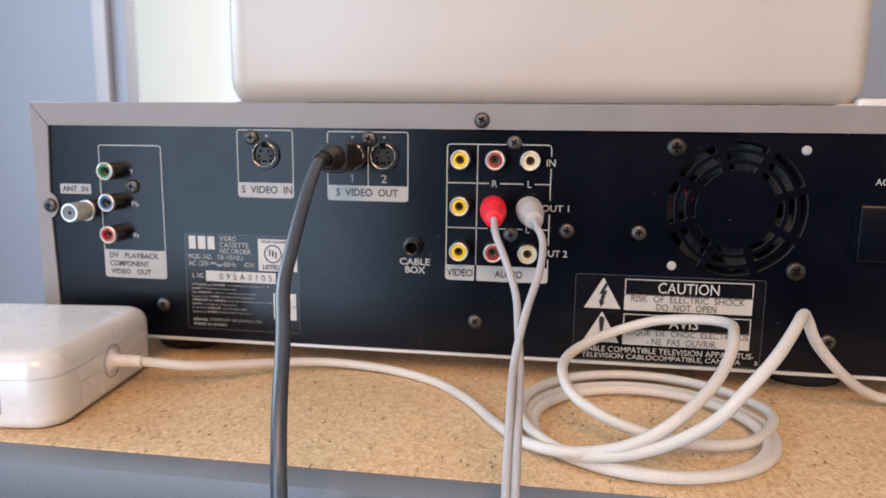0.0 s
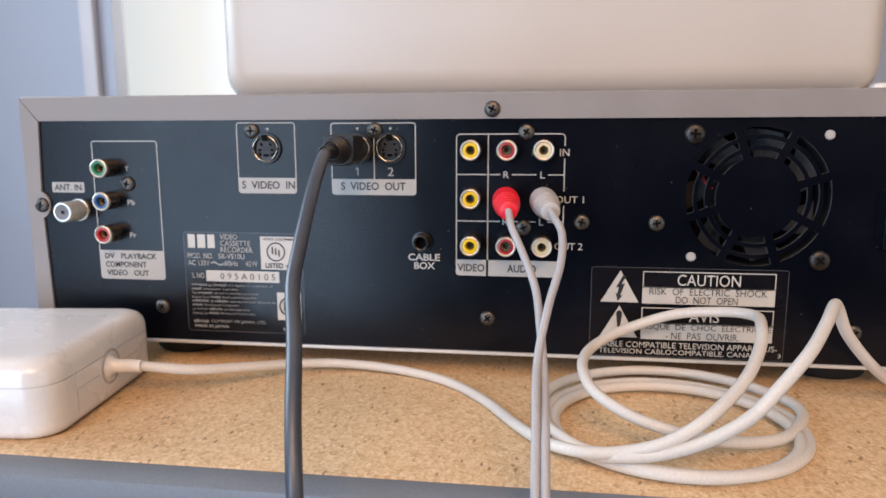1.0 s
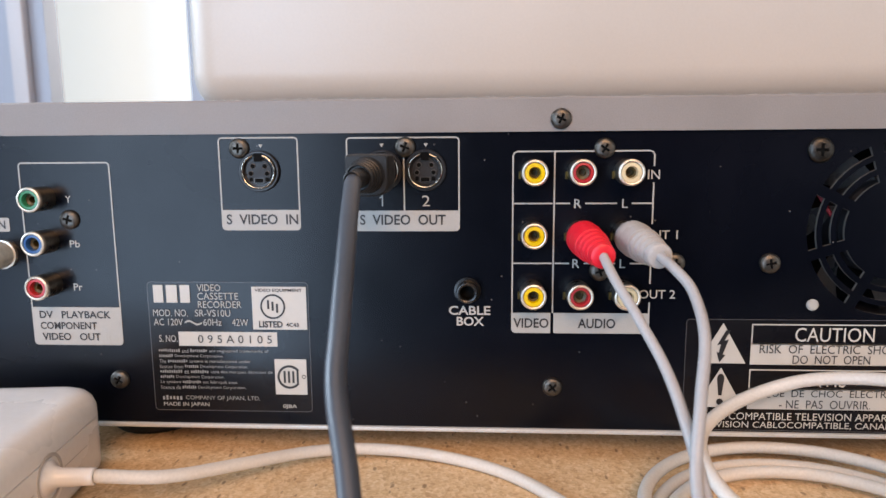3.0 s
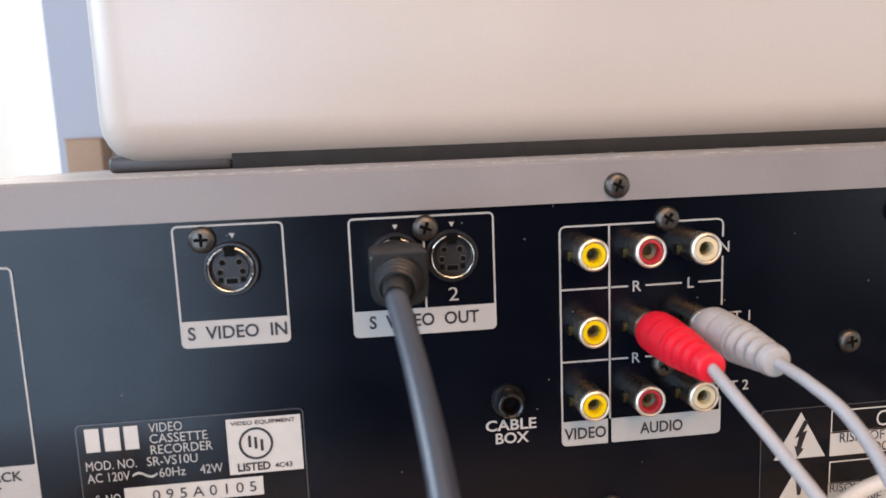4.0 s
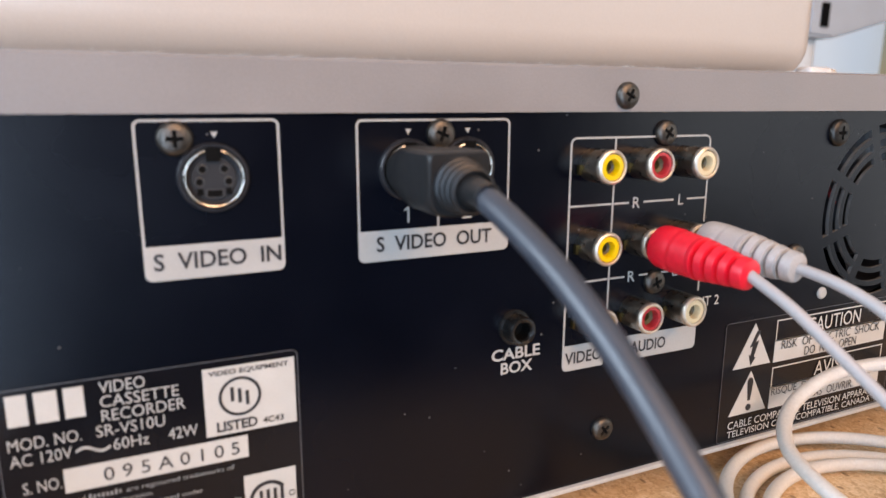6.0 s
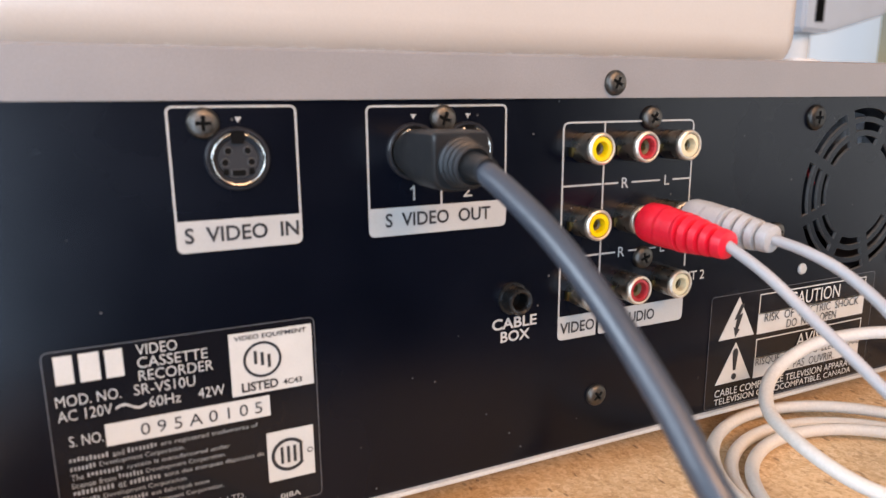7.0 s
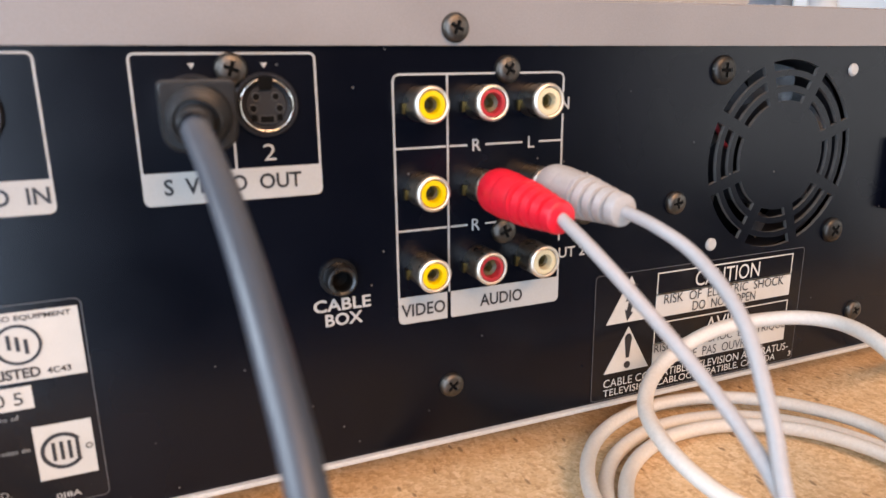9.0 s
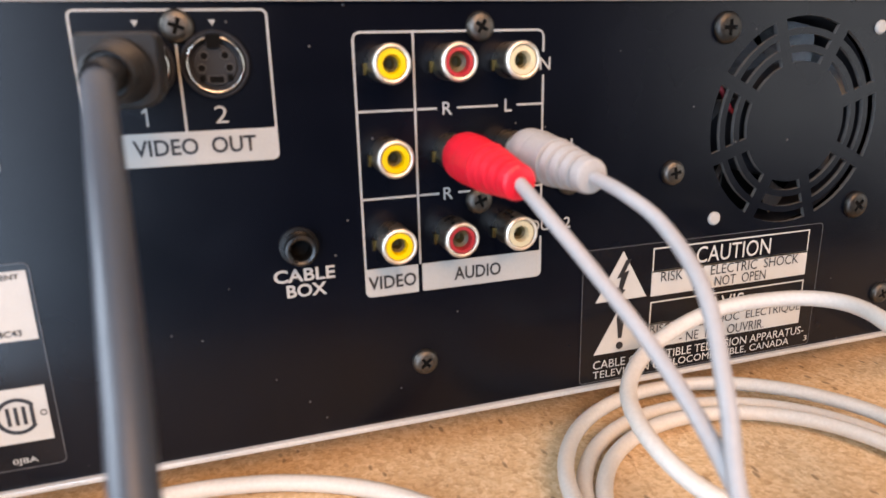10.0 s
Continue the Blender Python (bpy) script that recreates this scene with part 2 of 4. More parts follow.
WIRERED = surface("red_wire", (0.26, 0.012, 0.02), 0.45, 0.0, 900, 0.05, 0.0, 100)
DAYLIGHT = glow("bright_daylight", (0.76, 0.91, 1.0), 1.75)
PALEDAY = glow("pale_daylight", (0.62, 0.80, 0.97), 1.2)


# ---- mesh helpers ----
def finish(name, bm, material, sharp=35):
    bmesh.ops.recalc_face_normals(bm, faces=bm.faces)
    me = bpy.data.meshes.new(name)
    bm.to_mesh(me)
    bm.free()
    for p in me.polygons:
        p.use_smooth = True
    me.set_sharp_from_angle(angle=radians(sharp))
    me.materials.append(material)
    return me


BASES = {}


def thing(name, base, label, category, group="", kind=""):
    ob = new(name)
    ob.empty_display_size = 0.01
    ob.location = base
    BASES[ob] = Vector(base)
    return tagged(ob, label, category, group, kind)


def hang(ob, parent):
    ob.parent = parent
    ob.matrix_parent_inverse = Matrix.Translation(-BASES[parent]) if parent in BASES else Matrix.Identity(4)
    return ob


def part(name, bm, material, parent, label="", at=None, sharp=35):
    """One mesh object under a thing (world places) or under a part (that part's own places)."""
    ob = new(name, finish(name, bm, material, sharp))
    if at is not None:
        ob.location = at
    hang(ob, parent)
    if label:
        tagged(ob, label)
    return ob


def again(ob, at, turn=0.0):
    """The same part once more at another place, with its own pieces."""
    twin = new(ob.name.split(".")[0], ob.data)
    hang(twin, ob.parent)
    twin.location = at
    twin.rotation_euler = (0, radians(turn), 0)
    if "label" in ob:
        twin["label"] = ob["label"]
    for child in ob.children:
        c = new(child.name.split(".")[0], child.data)
        c.parent = twin
        c.location = child.location
        if "label" in child:
            c["label"] = child["label"]
    return twin


def whole(name, bm, material, label, category, group="", kind="", sharp=35):
    return tagged(new(name, finish(name, bm, material, sharp)), label, category, group, kind)


def box(bm, x0, x1, y0, y1, z0, z1, bevel=0.0, segments=2):
    made = bmesh.ops.create_cube(bm, size=1.0)["verts"]
    for v in made:
        v.co = Vector(((x0 + x1) / 2 + v.co.x * (x1 - x0), (y0 + y1) / 2 + v.co.y * (y1 - y0), (z0 + z1) / 2 + v.co.z * (z1 - z0)))
    if bevel:
        edges = {e for v in made for e in v.link_edges}
        bmesh.ops.bevel(bm, geom=list(edges), offset=bevel, segments=segments, profile=0.5, affect="EDGES")
    return bm


def lathe(bm, profile, origin=(0, 0, 0), axis=(0, -1, 0), seg=40):
    """Turn a profile of (distance along the axis, radius) round the axis."""
    q = Vector((0, 0, 1)).rotation_difference(Vector(axis).normalized())
    rings = []
    for s, r in profile:
        if r <= 1e-9:
            rings.append([bm.verts.new(Vector(origin) + q @ Vector((0, 0, s)))])
        else:
            rings.append([bm.verts.new(Vector(origin) + q @ Vector((r * math.cos(2 * math.pi * k / seg), r * math.sin(2 * math.pi * k / seg), s))) for k in range(seg)])
    for a, b in zip(rings[:-1], rings[1:]):
        for k in range(seg):
            j = (k + 1) % seg
            if len(a) == 1 and len(b) == 1:
                continue
            if len(a) == 1:
                bm.faces.new((a[0], b[k], b[j]))
            elif len(b) == 1:
                bm.faces.new((a[k], a[j], b[0]))
            else:
                bm.faces.new((a[k], a[j], b[j], b[k]))
    return bm


def glide(points, n=10):
    """A smooth line through the points."""
    p = [Vector(c) for c in points]
    p = [2 * p[0] - p[1]] + p + [2 * p[-1] - p[-2]]
    out = []
    for i in range(1, len(p) - 2):
        a, b, c, d = p[i - 1:i + 3]
        for k in range(n):
            u = k / n
            out.append(0.5 * (2 * b + (c - a) * u + (2 * a - 5 * b + 4 * c - d) * u * u + (3 * b - a - 3 * c + d) * u ** 3))
    out.append(p[-2])
    return out


def tube(bm, line, radius, seg=14):
    """A round cord along a line of points."""
    rings, side = [], None
    for i, p in enumerate(line):
        ahead = (line[min(i + 1, len(line) - 1)] - line[max(i - 1, 0)]).normalized()
        if side is None:
            side = ahead.orthogonal().normalized()
        side = (side - ahead * side.dot(ahead)).normalized()
        up = ahead.cross(side)
        rings.append([bm.verts.new(p + radius * (math.cos(2 * math.pi * k / seg) * side + math.sin(2 * math.pi * k / seg) * up)) for k in range(seg)])
    for a, b in zip(rings[:-1], rings[1:]):
        for k in range(seg):
            j = (k + 1) % seg
            bm.faces.new((a[k], a[j], b[j], b[k]))
    bm.faces.new(rings[0])
    bm.faces.new(rings[-1])
    return bm


def rounded(x0, x1, z0, z1, r, n=5):
    pts = []
    for cx, cz, a0 in ((x1 - r, z1 - r, 0), (x0 + r, z1 - r, 90), (x0 + r, z0 + r, 180), (x1 - r, z0 + r, 270)):
        for k in range(n + 1):
            a = radians(a0 + 90 * k / n)
            pts.append((cx + r * math.cos(a), cz + r * math.sin(a)))
    return pts


def plate(bm, points, y, thick=0.00012):
    """A thin flat piece on the rear face: its outline in x and z, its front at -y."""
    front = [bm.verts.new((x, -y, z)) for x, z in points]
    back = [bm.verts.new((x, -y + thick, z)) for x, z in points]
    bm.faces.new(front)
    for i in range(len(points)):
        j = (i + 1) % len(points)
        bm.faces.new((front[i], front[j], back[j], back[i]))
    return bm


def oblong(bm, x0, x1, z0, z1, y, thick=0.00012):
    return plate(bm, [(x0, z0), (x1, z0), (x1, z1), (x0, z1)], y, thick)


def outline(bm, x0, x1, z0, z1, r, width, y, n=5):
    """A printed line round an oblong with rounded corners."""
    outer, inner = rounded(x0, x1, z0, z1, r, n), rounded(x0 + width, x1 - width, z0 + width, z1 - width, max(r - width, 1e-5), n)
    a = [bm.verts.new((x, -y, z)) for x, z in outer]
    b = [bm.verts.new((x, -y, z)) for x, z in inner]
    for i in range(len(a)):
        j = (i + 1) % len(a)
        bm.faces.new((a[i], a[j], b[j], b[i]))
    return bm


def lettering(text, x0, x1, z0, z1, y, material, parent, label="", bold=None):
    """Words in the built-in font, fitted into an oblong of the rear face."""
    curve = bpy.data.curves.new("words", "FONT")
    curve.body = text
    curve.resolution_u = 3
    curve.offset = bold if bold is not None else (0.018 if material is BLACKINK else 0.008)
    helper = bpy.data.objects.new("words", curve)
    scene.collection.objects.link(helper)
    bpy.context.view_layer.update()
    me = bpy.data.meshes.new_from_object(helper.evaluated_get(bpy.context.evaluated_depsgraph_get()))
    bpy.data.objects.remove(helper)
    bpy.data.curves.remove(curve)
    xs, ys = [v.co.x for v in me.vertices], [v.co.y for v in me.vertices]
    lo, hi, base, top = min(xs), max(xs), min(ys), max(ys)
    for v in me.vertices:
        v.co = Vector((x0 + (v.co.x - lo) / (hi - lo) * (x1 - x0), -y, z0 + (v.co.y - base) / (top - base) * (z1 - z0)))
    me.name = "lettering"
    me.materials.clear()
    me.materials.append(material)
    ob = hang(new("lettering", me), parent)
    if label:
        tagged(ob, label)
    return ob


# ---- room ----
X0, X1, Y0, Y1, Z0, Z1 = -1.40, 2.30, -1.60, 1.10, -0.73, 1.70


def wall_with_openings(name, along, fixed, thick, lo, hi, openings, label, paint=None):
    """A wall of blocks round its openings. along 'x': the wall runs along x at y = fixed; 'y': along y at x = fixed."""
    bm = bmesh.new()
    cuts = sorted({lo, hi, *[v for o in openings for v in o[:2]]})
    for a, b in zip(cuts[:-1], cuts[1:]):
        spans = [(Z0, Z1)]
        for o0, o1, s, h in openings:
            if o0 <= a and b <= o1:
                spans = [(Z0, s), (h, Z1)]
        for s0, s1 in spans:
            if along == "x":
                box(bm, a, b, min(fixed, fixed + thick), max(fixed, fixed + thick), s0, s1)
            else:
                box(bm, min(fixed, fixed + thick), max(fixed, fixed + thick), a, b, s0, s1)
    bmesh.ops.remove_doubles(bm, verts=bm.verts, dist=1e-5)
    return whole(name, bm, paint or WALL, label, "wall", kind="structure")


WIN1 = (-0.899, -0.614, 0.06, 1.15)
WIN2 = (1.30, 1.98, -0.05, 1.15)
wall_with_openings("wall_back", "x", Y1, 0.045, X0 - 0.12, X1 + 0.12, [WIN1, WIN2], "pale blue-grey painted wall with two windows")
# Side and front walls are out of view, added to shape the reflections.
wall_with_openings("wall_left", "y", X0, -0.12, Y0, Y1, [(-0.46, 0.56, 0.14, 1.10)], "unseen side wall, darkened to lower reflections, with one large window", UNSEENWALL)
wall_with_openings("wall_right", "y", X1, 0.12, Y0, Y1, [(-1.51, -0.33, -0.68, 1.08)], "unseen side wall, darkened to lower reflections, with an added light opening", UNSEENWALL)
wall_with_openings("wall_front", "x", Y0, -0.12, X0 - 0.12, X1 + 0.12, [(-1.37, -0.48, -0.68, 1.10), (-0.35, 0.74, 0.84, 1.58), (1.30, 2.22, -0.25, 1.10)], "unseen front wall, darkened to lower reflections, with three light openings", UNSEENWALL)
whole("floor", box(bmesh.new(), X0 - 0.1, X1 + 0.1, Y0 - 0.1, Y1 + 0.1, Z0 - 0.05, Z0), WOODFLOOR, "unseen brown wooden floor, darkened to keep reflections low", "floor", kind="structure")
whole("ceiling", box(bmesh.new(), X0 - 0.1, X1 + 0.1, Y0 - 0.1, Y1 + 0.1, Z1, Z1 + 0.05), CEIL, "plain white ceiling", "ceiling", kind="structure")


def window(name, x0, x1, z0, z1, light, label):
    w = thing(name, ((x0 + x1) / 2, Y1, z0), label, "window", kind="structure")
    bm = bmesh.new()
    for a, b, c, d in ((x0 - 0.058, x0 - 0.026, z0 - 0.03, z1 + 0.045),):
        box(bm, a, b, Y1 - 0.022, Y1 - 0.002, c, d, 0.004)
    box(bm, x0 - 0.029, x1 + 0.03, Y1 - 0.024, Y1 - 0.002, z1 + 0.047, z1 + 0.078, 0.004)
    part("window_frame", bm, FRAME, w, "pinkish white painted trim")
    part("window_sill", box(bmesh.new(), x0 - 0.08, x1 + 0.22, Y1 - 0.06, Y1 - 0.002, z0 - 0.045, z0 - 0.012, 0.005), FRAME, w)
    bm = bmesh.new()
    for a, b, c, d in ((x1 - 0.006, x1, z0, z1), (x0 + 0.006, x1 - 0.006, z0, z0 + 0.012), (x0 + 0.006, x1 - 0.006, z1 - 0.012, z1)):
        box(bm, a, b, Y1 + 0.025, Y1 + 0.042, c, d)
    part("sash", bm, FRAME, w)
    part("jamb", box(bmesh.new(), x0 + 0.0003, x0 + 0.004, Y1 - 0.001, Y1 + 0.042, z0 + 0.0005, z1 - 0.0005), WALL, w, "pale blue painted jamb")
    back = whole("backdrop", box(bmesh.new(), x0 - 0.5, x1 + 0.5, Y1 + 0.50, Y1 + 0.51, z0 - 0.6, z1 + 0.5), light, "bright hazy daylight outside the window", "backdrop", kind="structure")
    return w


window("window_1", *WIN1, DAYLIGHT, "white framed window with blown-out daylight behind it")
window("window_2", *WIN2, PALEDAY, "white framed window with pale blue daylight behind it")

# ---- desk ----
TOP = 0.002
EDGE_Y = -0.0940
desk = thing("desk", (0.0, 0.3, Z0), "bare particle-board desk with a grey plastic edge", "desk")
part("desktop", box(bmesh.new(), -0.262, 0.65, EDGE_Y, 0.62, TOP - 0.022, TOP, 0.0006), BOARD, desk, "bare chipboard with dark specks")
bm = bmesh.new()
section = [(EDGE_Y - 0.0002, TOP - 0.0006), (EDGE_Y - 0.006, TOP - 0.001), (EDGE_Y - 0.0085, TOP - 0.003), (EDGE_Y - 0.0095, TOP - 0.0065), (EDGE_Y - 0.0095, TOP - 0.024), (EDGE_Y - 0.0075, TOP - 0.027), (EDGE_Y - 0.0002, TOP - 0.027)]
ends = [[bm.verts.new((x, y, z)) for y, z in section] for x in (-0.262, 0.65)]
for i in range(len(section)):
    j = (i + 1) % len(section)
    bm.faces.new((ends[0][i], ends[0][j], ends[1][j], ends[1][i]))
bm.faces.new(ends[0])
bm.faces.new(ends[1])
part("edge_moulding", bm, TRIM, desk, "blue-grey plastic edge strip")
part("apron", box(bmesh.new(), -0.255, 0.64, EDGE_Y - 0.022, EDGE_Y - 0.004, TOP - 0.13, TOP - 0.029, 0.002), TRIM, desk, "blue-grey rail under the edge")
for lx in (-0.235, 0.60):
    for ly in (-0.06, 0.58):
        part("leg", box(bmesh.new(), lx - 0.02, lx + 0.02, ly - 0.02, ly + 0.02, Z0, TOP - 0.022, 0.003), TRIM, desk)

# ---- video recorder ----
VX0, VX1, VY, VZ0, VZ1 = -0.2393, 0.1815, 0.34, 0.0135, 0.1237
vcr = thing("video_recorder", ((VX0 + VX1) / 2, 0.17, TOP), "grey and black video cassette recorder seen from its rear sockets", "video recorder")
bm = bmesh.new()
rim = [(VX0, VZ0), (VX0, VZ1 - 0.0012), (VX0 + 0.0004, VZ1 - 0.0004), (VX0 + 0.0012, VZ1), (VX1 - 0.0012, VZ1), (VX1 - 0.0004, VZ1 - 0.0004), (VX1, VZ1 - 0.0012), (VX1, VZ0)]
inner = [(VX0 + 0.001, VZ0), (VX0 + 0.001, VZ1 - 0.001), (VX0 + 0.001, VZ1 - 0.001), (VX0 + 0.001, VZ1 - 0.001), (VX1 - 0.001, VZ1 - 0.001), (VX1 - 0.001, VZ1 - 0.001), (VX1 - 0.001, VZ1 - 0.001), (VX1 - 0.001, VZ0)]
bm_rows = []
for y, inset in ((0.0, 0.0008), (0.0009, 0.0), (VY, 0.0)):
    row = []
    for x, z in rim:
        cx = (VX0 + VX1) / 2
        row.append(bm.verts.new((x + (inset if x < cx else -inset), y - 0.0012 if y < VY else y, z - (inset if z > 0.1 else 0))))
    bm_rows.append(row)
for a, b in zip(bm_rows[:-1], bm_rows[1:]):
    for i in range(len(rim) - 1):
        bm.faces.new((a[i], a[i + 1], b[i + 1], b[i]))
back_row = [bm.verts.new((x, VY, z)) for x, z in inner]
front_row = [bm.verts.new((x, 0.0002, z)) for x, z in inner]
for i in range(len(rim) - 1):
    if inner[i] != inner[i + 1]:
        bm.faces.new((front_row[i], front_row[i + 1], back_row[i + 1], back_row[i]))
cover = part("cover", bm, COVER, vcr, "grey painted sheet-metal cover")
# folded rear flanges of the cover, mitred at the corners
FW = 0.0092
TOPF = 0.0108
G = 0.00016
for kind, pts in (("top", [(VX0 + 0.0006, VZ1 - 0.0006), (VX1 - 0.0006, VZ1 - 0.0006), (VX1 - FW + G, VZ1 - TOPF), (VX0 + FW + G, VZ1 - TOPF)]),):
    bm = plate(bmesh.new(), pts, 0.0012, 0.0011)
    part("rear_flange", bm, COVER, cover, "folded grey metal edge")
bm = bmesh.new()
left = [(VX0 + 0.0006, VZ1 - 0.0006 - 2 * G), (VX0 + FW - G, VZ1 - TOPF - 2 * G)]
for k in range(13):
    a = radians(90 - 15 * k)
    if -80 <= 90 - 15 * k <= 80:
        left.append((VX0 + 0.0062 + 0.0052 * math.cos(a), 0.0752 + 0.0062 * math.sin(a)))
left += [(VX0 + FW - 0.0003, VZ0 + 0.001), (VX0 + 0.0006, VZ0 + 0.001)]
part("rear_flange", plate(bm, left, 0.0012, 0.0011), COVER, cover, "folded grey metal edge with a round screw tab")
part("rear_flange", plate(bmesh.new(), [(VX1 - 0.0006, VZ1 - 0.0006 - 2 * G), (VX1 - FW + G, VZ1 - TOPF - 2 * G), (VX1 - FW, VZ0 + 0.001), (VX1 - 0.0006, VZ0 + 0.001)], 0.0012, 0.0011), COVER, cover)
part("front_panel", box(bmesh.new(), VX0, VX1, VY, VY + 0.02, VZ0, VZ1, 0.003), COVER, vcr, "grey plastic front")
part("bottom_plate", box(bmesh.new(), VX0 + 0.001, VX1 - 0.001, -0.0012, VY, VZ0 - 0.0014, VZ0, 0.0003), CHASSIS, vcr, "bare steel bottom lip")

FX, FZ, FH = 0.080, 0.0815, 0.0295
bm = bmesh.new()
for a, b, c, d in ((VX0 + 0.001, FX - FH, VZ0, VZ1 - 0.001), (FX + FH, VX1 - 0.001, VZ0, VZ1 - 0.001), (FX - FH, FX + FH, VZ0, FZ - FH), (FX - FH, FX + FH, FZ + FH, VZ1 - 0.001)):
    box(bm, a, b, 0.0, 0.0010, c, d)
bmesh.ops.remove_doubles(bm, verts=bm.verts, dist=1e-6)
panel = part("rear_panel", bm, PANEL, vcr, "satin black painted rear panel")

# fan grille: three rings of eight slots cut through the sheet
bm = bmesh.new()
RADII = (0.0105, 0.0162, 0.0187, 0.0205, 0.0232, 0.0249, 0.0278)
CUT = (1, 3, 5)
SPOKE = 0.0017
ring_v = []
for r in RADII:
    row = []
    for s in range(8):
        a0 = 18.0 + 45 * s
        half = math.degrees(math.asin(SPOKE / r))
        for k in range(6):
            a = radians(a0 + half + (45 - 2 * half) * k / 5)
            row.append(bm.verts.new((FX + r * math.cos(a), 0.0, FZ + r * math.sin(a))))
    ring_v.append(row)
square = []
for v in ring_v[-1]:
    d = Vector((v.co.x - FX, 0, v.co.z - FZ)).normalized()
    k = FH / max(abs(d.x), abs(d.z))
    square.append(bm.verts.new((FX + k * d.x, 0.0, FZ + k * d.z)))
n = len(square)
bm.faces.new(ring_v[0])
for i in range(len(RADII) - 1):
    for k in range(n):
        if not (i in CUT and k % 6 < 5):
            bm.faces.new((ring_v[i][k], ring_v[i][(k + 1) % n], ring_v[i + 1][(k + 1) % n], ring_v[i + 1][k]))
for k in range(n):
    a, b = square[k], square[(k + 1) % n]
    corner = None
    if abs(abs(a.co.x - FX) - FH) < 1e-6 and abs(abs(b.co.z - FZ) - FH) < 1e-6 or abs(abs(a.co.z - FZ) - FH) < 1e-6 and abs(abs(b.co.x - FX) - FH) < 1e-6:
        mid = (a.co + b.co) / 2
        corner = bm.verts.new((FX + math.copysign(FH, mid.x - FX), 0.0, FZ + math.copysign(FH, mid.z - FZ)))
    ring = [ring_v[-1][k], ring_v[-1][(k + 1) % n], b]
    bm.faces.new(ring + ([corner] if corner is not None else []) + [a])
solid = bmesh.ops.extrude_face_region(bm, geom=list(bm.faces))
for v in [g for g in solid["geom"] if isinstance(g, bmesh.types.BMVert)]:
    v.co.y += 0.0011
bm.normal_update()
for f in bm.faces:
    f.material_index = 1 if abs(f.normal.y) < 0.5 else 0
grille = part("fan_grille", bm, PANEL, vcr, "black slotted fan grille", sharp=20)
grille.data.materials.append(CUTEDGE)

fan = part("fan", lathe(bmesh.new(), [(0.0, 0.0), (0.0, 0.0152), (0.001, 0.0158), (0.012, 0.0158), (0.012, 0.0)], (FX, 0.006, FZ), (0, 1, 0), 32), BLACK, vcr, "black cooling fan behind the grille")
for k in range(7):
    bm = bmesh.new()
    rows = []
    for i in range(5):
        r = 0.0155 + 0.0118 * i / 4
        row = []
        for j in range(4):
            a = radians(360 / 7 * k + 30 * (j / 3) + 4 * i)
            row.append(bm.verts.new((FX + r * math.cos(a), 0.008 + 0.008 * j / 3, FZ + r * math.sin(a))))
        rows.append(row)
    for a, b in zip(rows[:-1], rows[1:]):
        for j in range(3):
            bm.faces.new((a[j], a[j + 1], b[j + 1], b[j]))
    bmesh.ops.solidify(bm, geom=list(bm.faces), thickness=0.0008)
    part("blade", bm, BLADE, fan)
bm = bmesh.new()
lathe(bm, [(0.0, 0.0283), (0.016, 0.0283)], (FX, 0.003, FZ), (0, 1, 0), 40)
part("fan_frame", bm, BLACK, fan)
part("wire", tube(bmesh.new(), glide([(FX - 0.0285, 0.0050, FZ + 0.0150), (FX - 0.0235, 0.0046, FZ + 0.0118), (FX - 0.0190, 0.0044, FZ + 0.0050), (FX - 0.0165, 0.0050, FZ + 0.0030)], 6), 0.0007, 8), WIRERED, fan, "red insulated wire")
# Near-black sheet put in for the shade inside the recorder.
part("inner_box", box(bmesh.new(), FX - 0.045, FX + 0.045, 0.024, 0.03, FZ - 0.045, FZ + 0.03), HOLESHADE, vcr, "near-black backing for the shade behind the fan")


# screws
def screw(at, material, radius=0.0033, label="", proud=0.0):
    bm = bmesh.new()
    r = radius
    lathe(bm, [(0.0, r), (0.0006, r), (0.0011, r * 0.93), (0.0015, r * 0.78), (0.0017, r * 0.5)], seg=28)
    # cross recess: ring to a sunken cross
    w, l = r * 0.13, r * 0.52
    cross = [(w, l), (w, w), (l, w), (l, -w), (w, -w), (w, -l), (-w, -l), (-w, -w), (-l, -w), (-l, w), (-w, w), (-w, l)]
    top = [bm.verts.new((x, -0.0017, z)) for x, z in cross]
    low = [bm.verts.new((x * 0.8, -0.0007, z * 0.8)) for x, z in cross]
    rim_v = [v for v in bm.verts if abs(v.co.y + 0.0017) < 1e-6 and v not in top]
    edges = []
    for i in range(12):
        j = (i + 1) % 12
        bm.faces.new((top[i], top[j], low[j], low[i]))
        edges.append(bm.edges.get((top[i], top[j])))
    bm.faces.new(low)
    rim_e = [e for e in bm.edges if e.verts[0] in rim_v and e.verts[1] in rim_v]
    bmesh.ops.triangle_fill(bm, edges=edges + rim_e, use_beauty=True)
    bad = [f for f in bm.faces if len(f.verts) == 3 and all(v in top for v in f.verts)]
    centre = [f for f in bad if max(abs(f.calc_center_median().x), abs(f.calc_center_median().z)) < l and min(abs(f.calc_center_median().x), abs(f.calc_center_median().z)) < w]
    bmesh.ops.delete(bm, geom=centre, context="FACES_ONLY")
    head = part("screw", bm, material, vcr, label, at=at)
    # Near-black cross laid in the recess as its shade.
    part("cross_recess", plate(bmesh.new(), [(x * 0.92, z * 0.92) for x, z in cross], 0.0012, 0.0004), HOLESHADE, head, "near-black plate for the shade in the cross recess")
    return head


steel = screw((-0.1301, 0.0, 0.1083), SCREW, 0.0033, "worn steel cross-head screw")
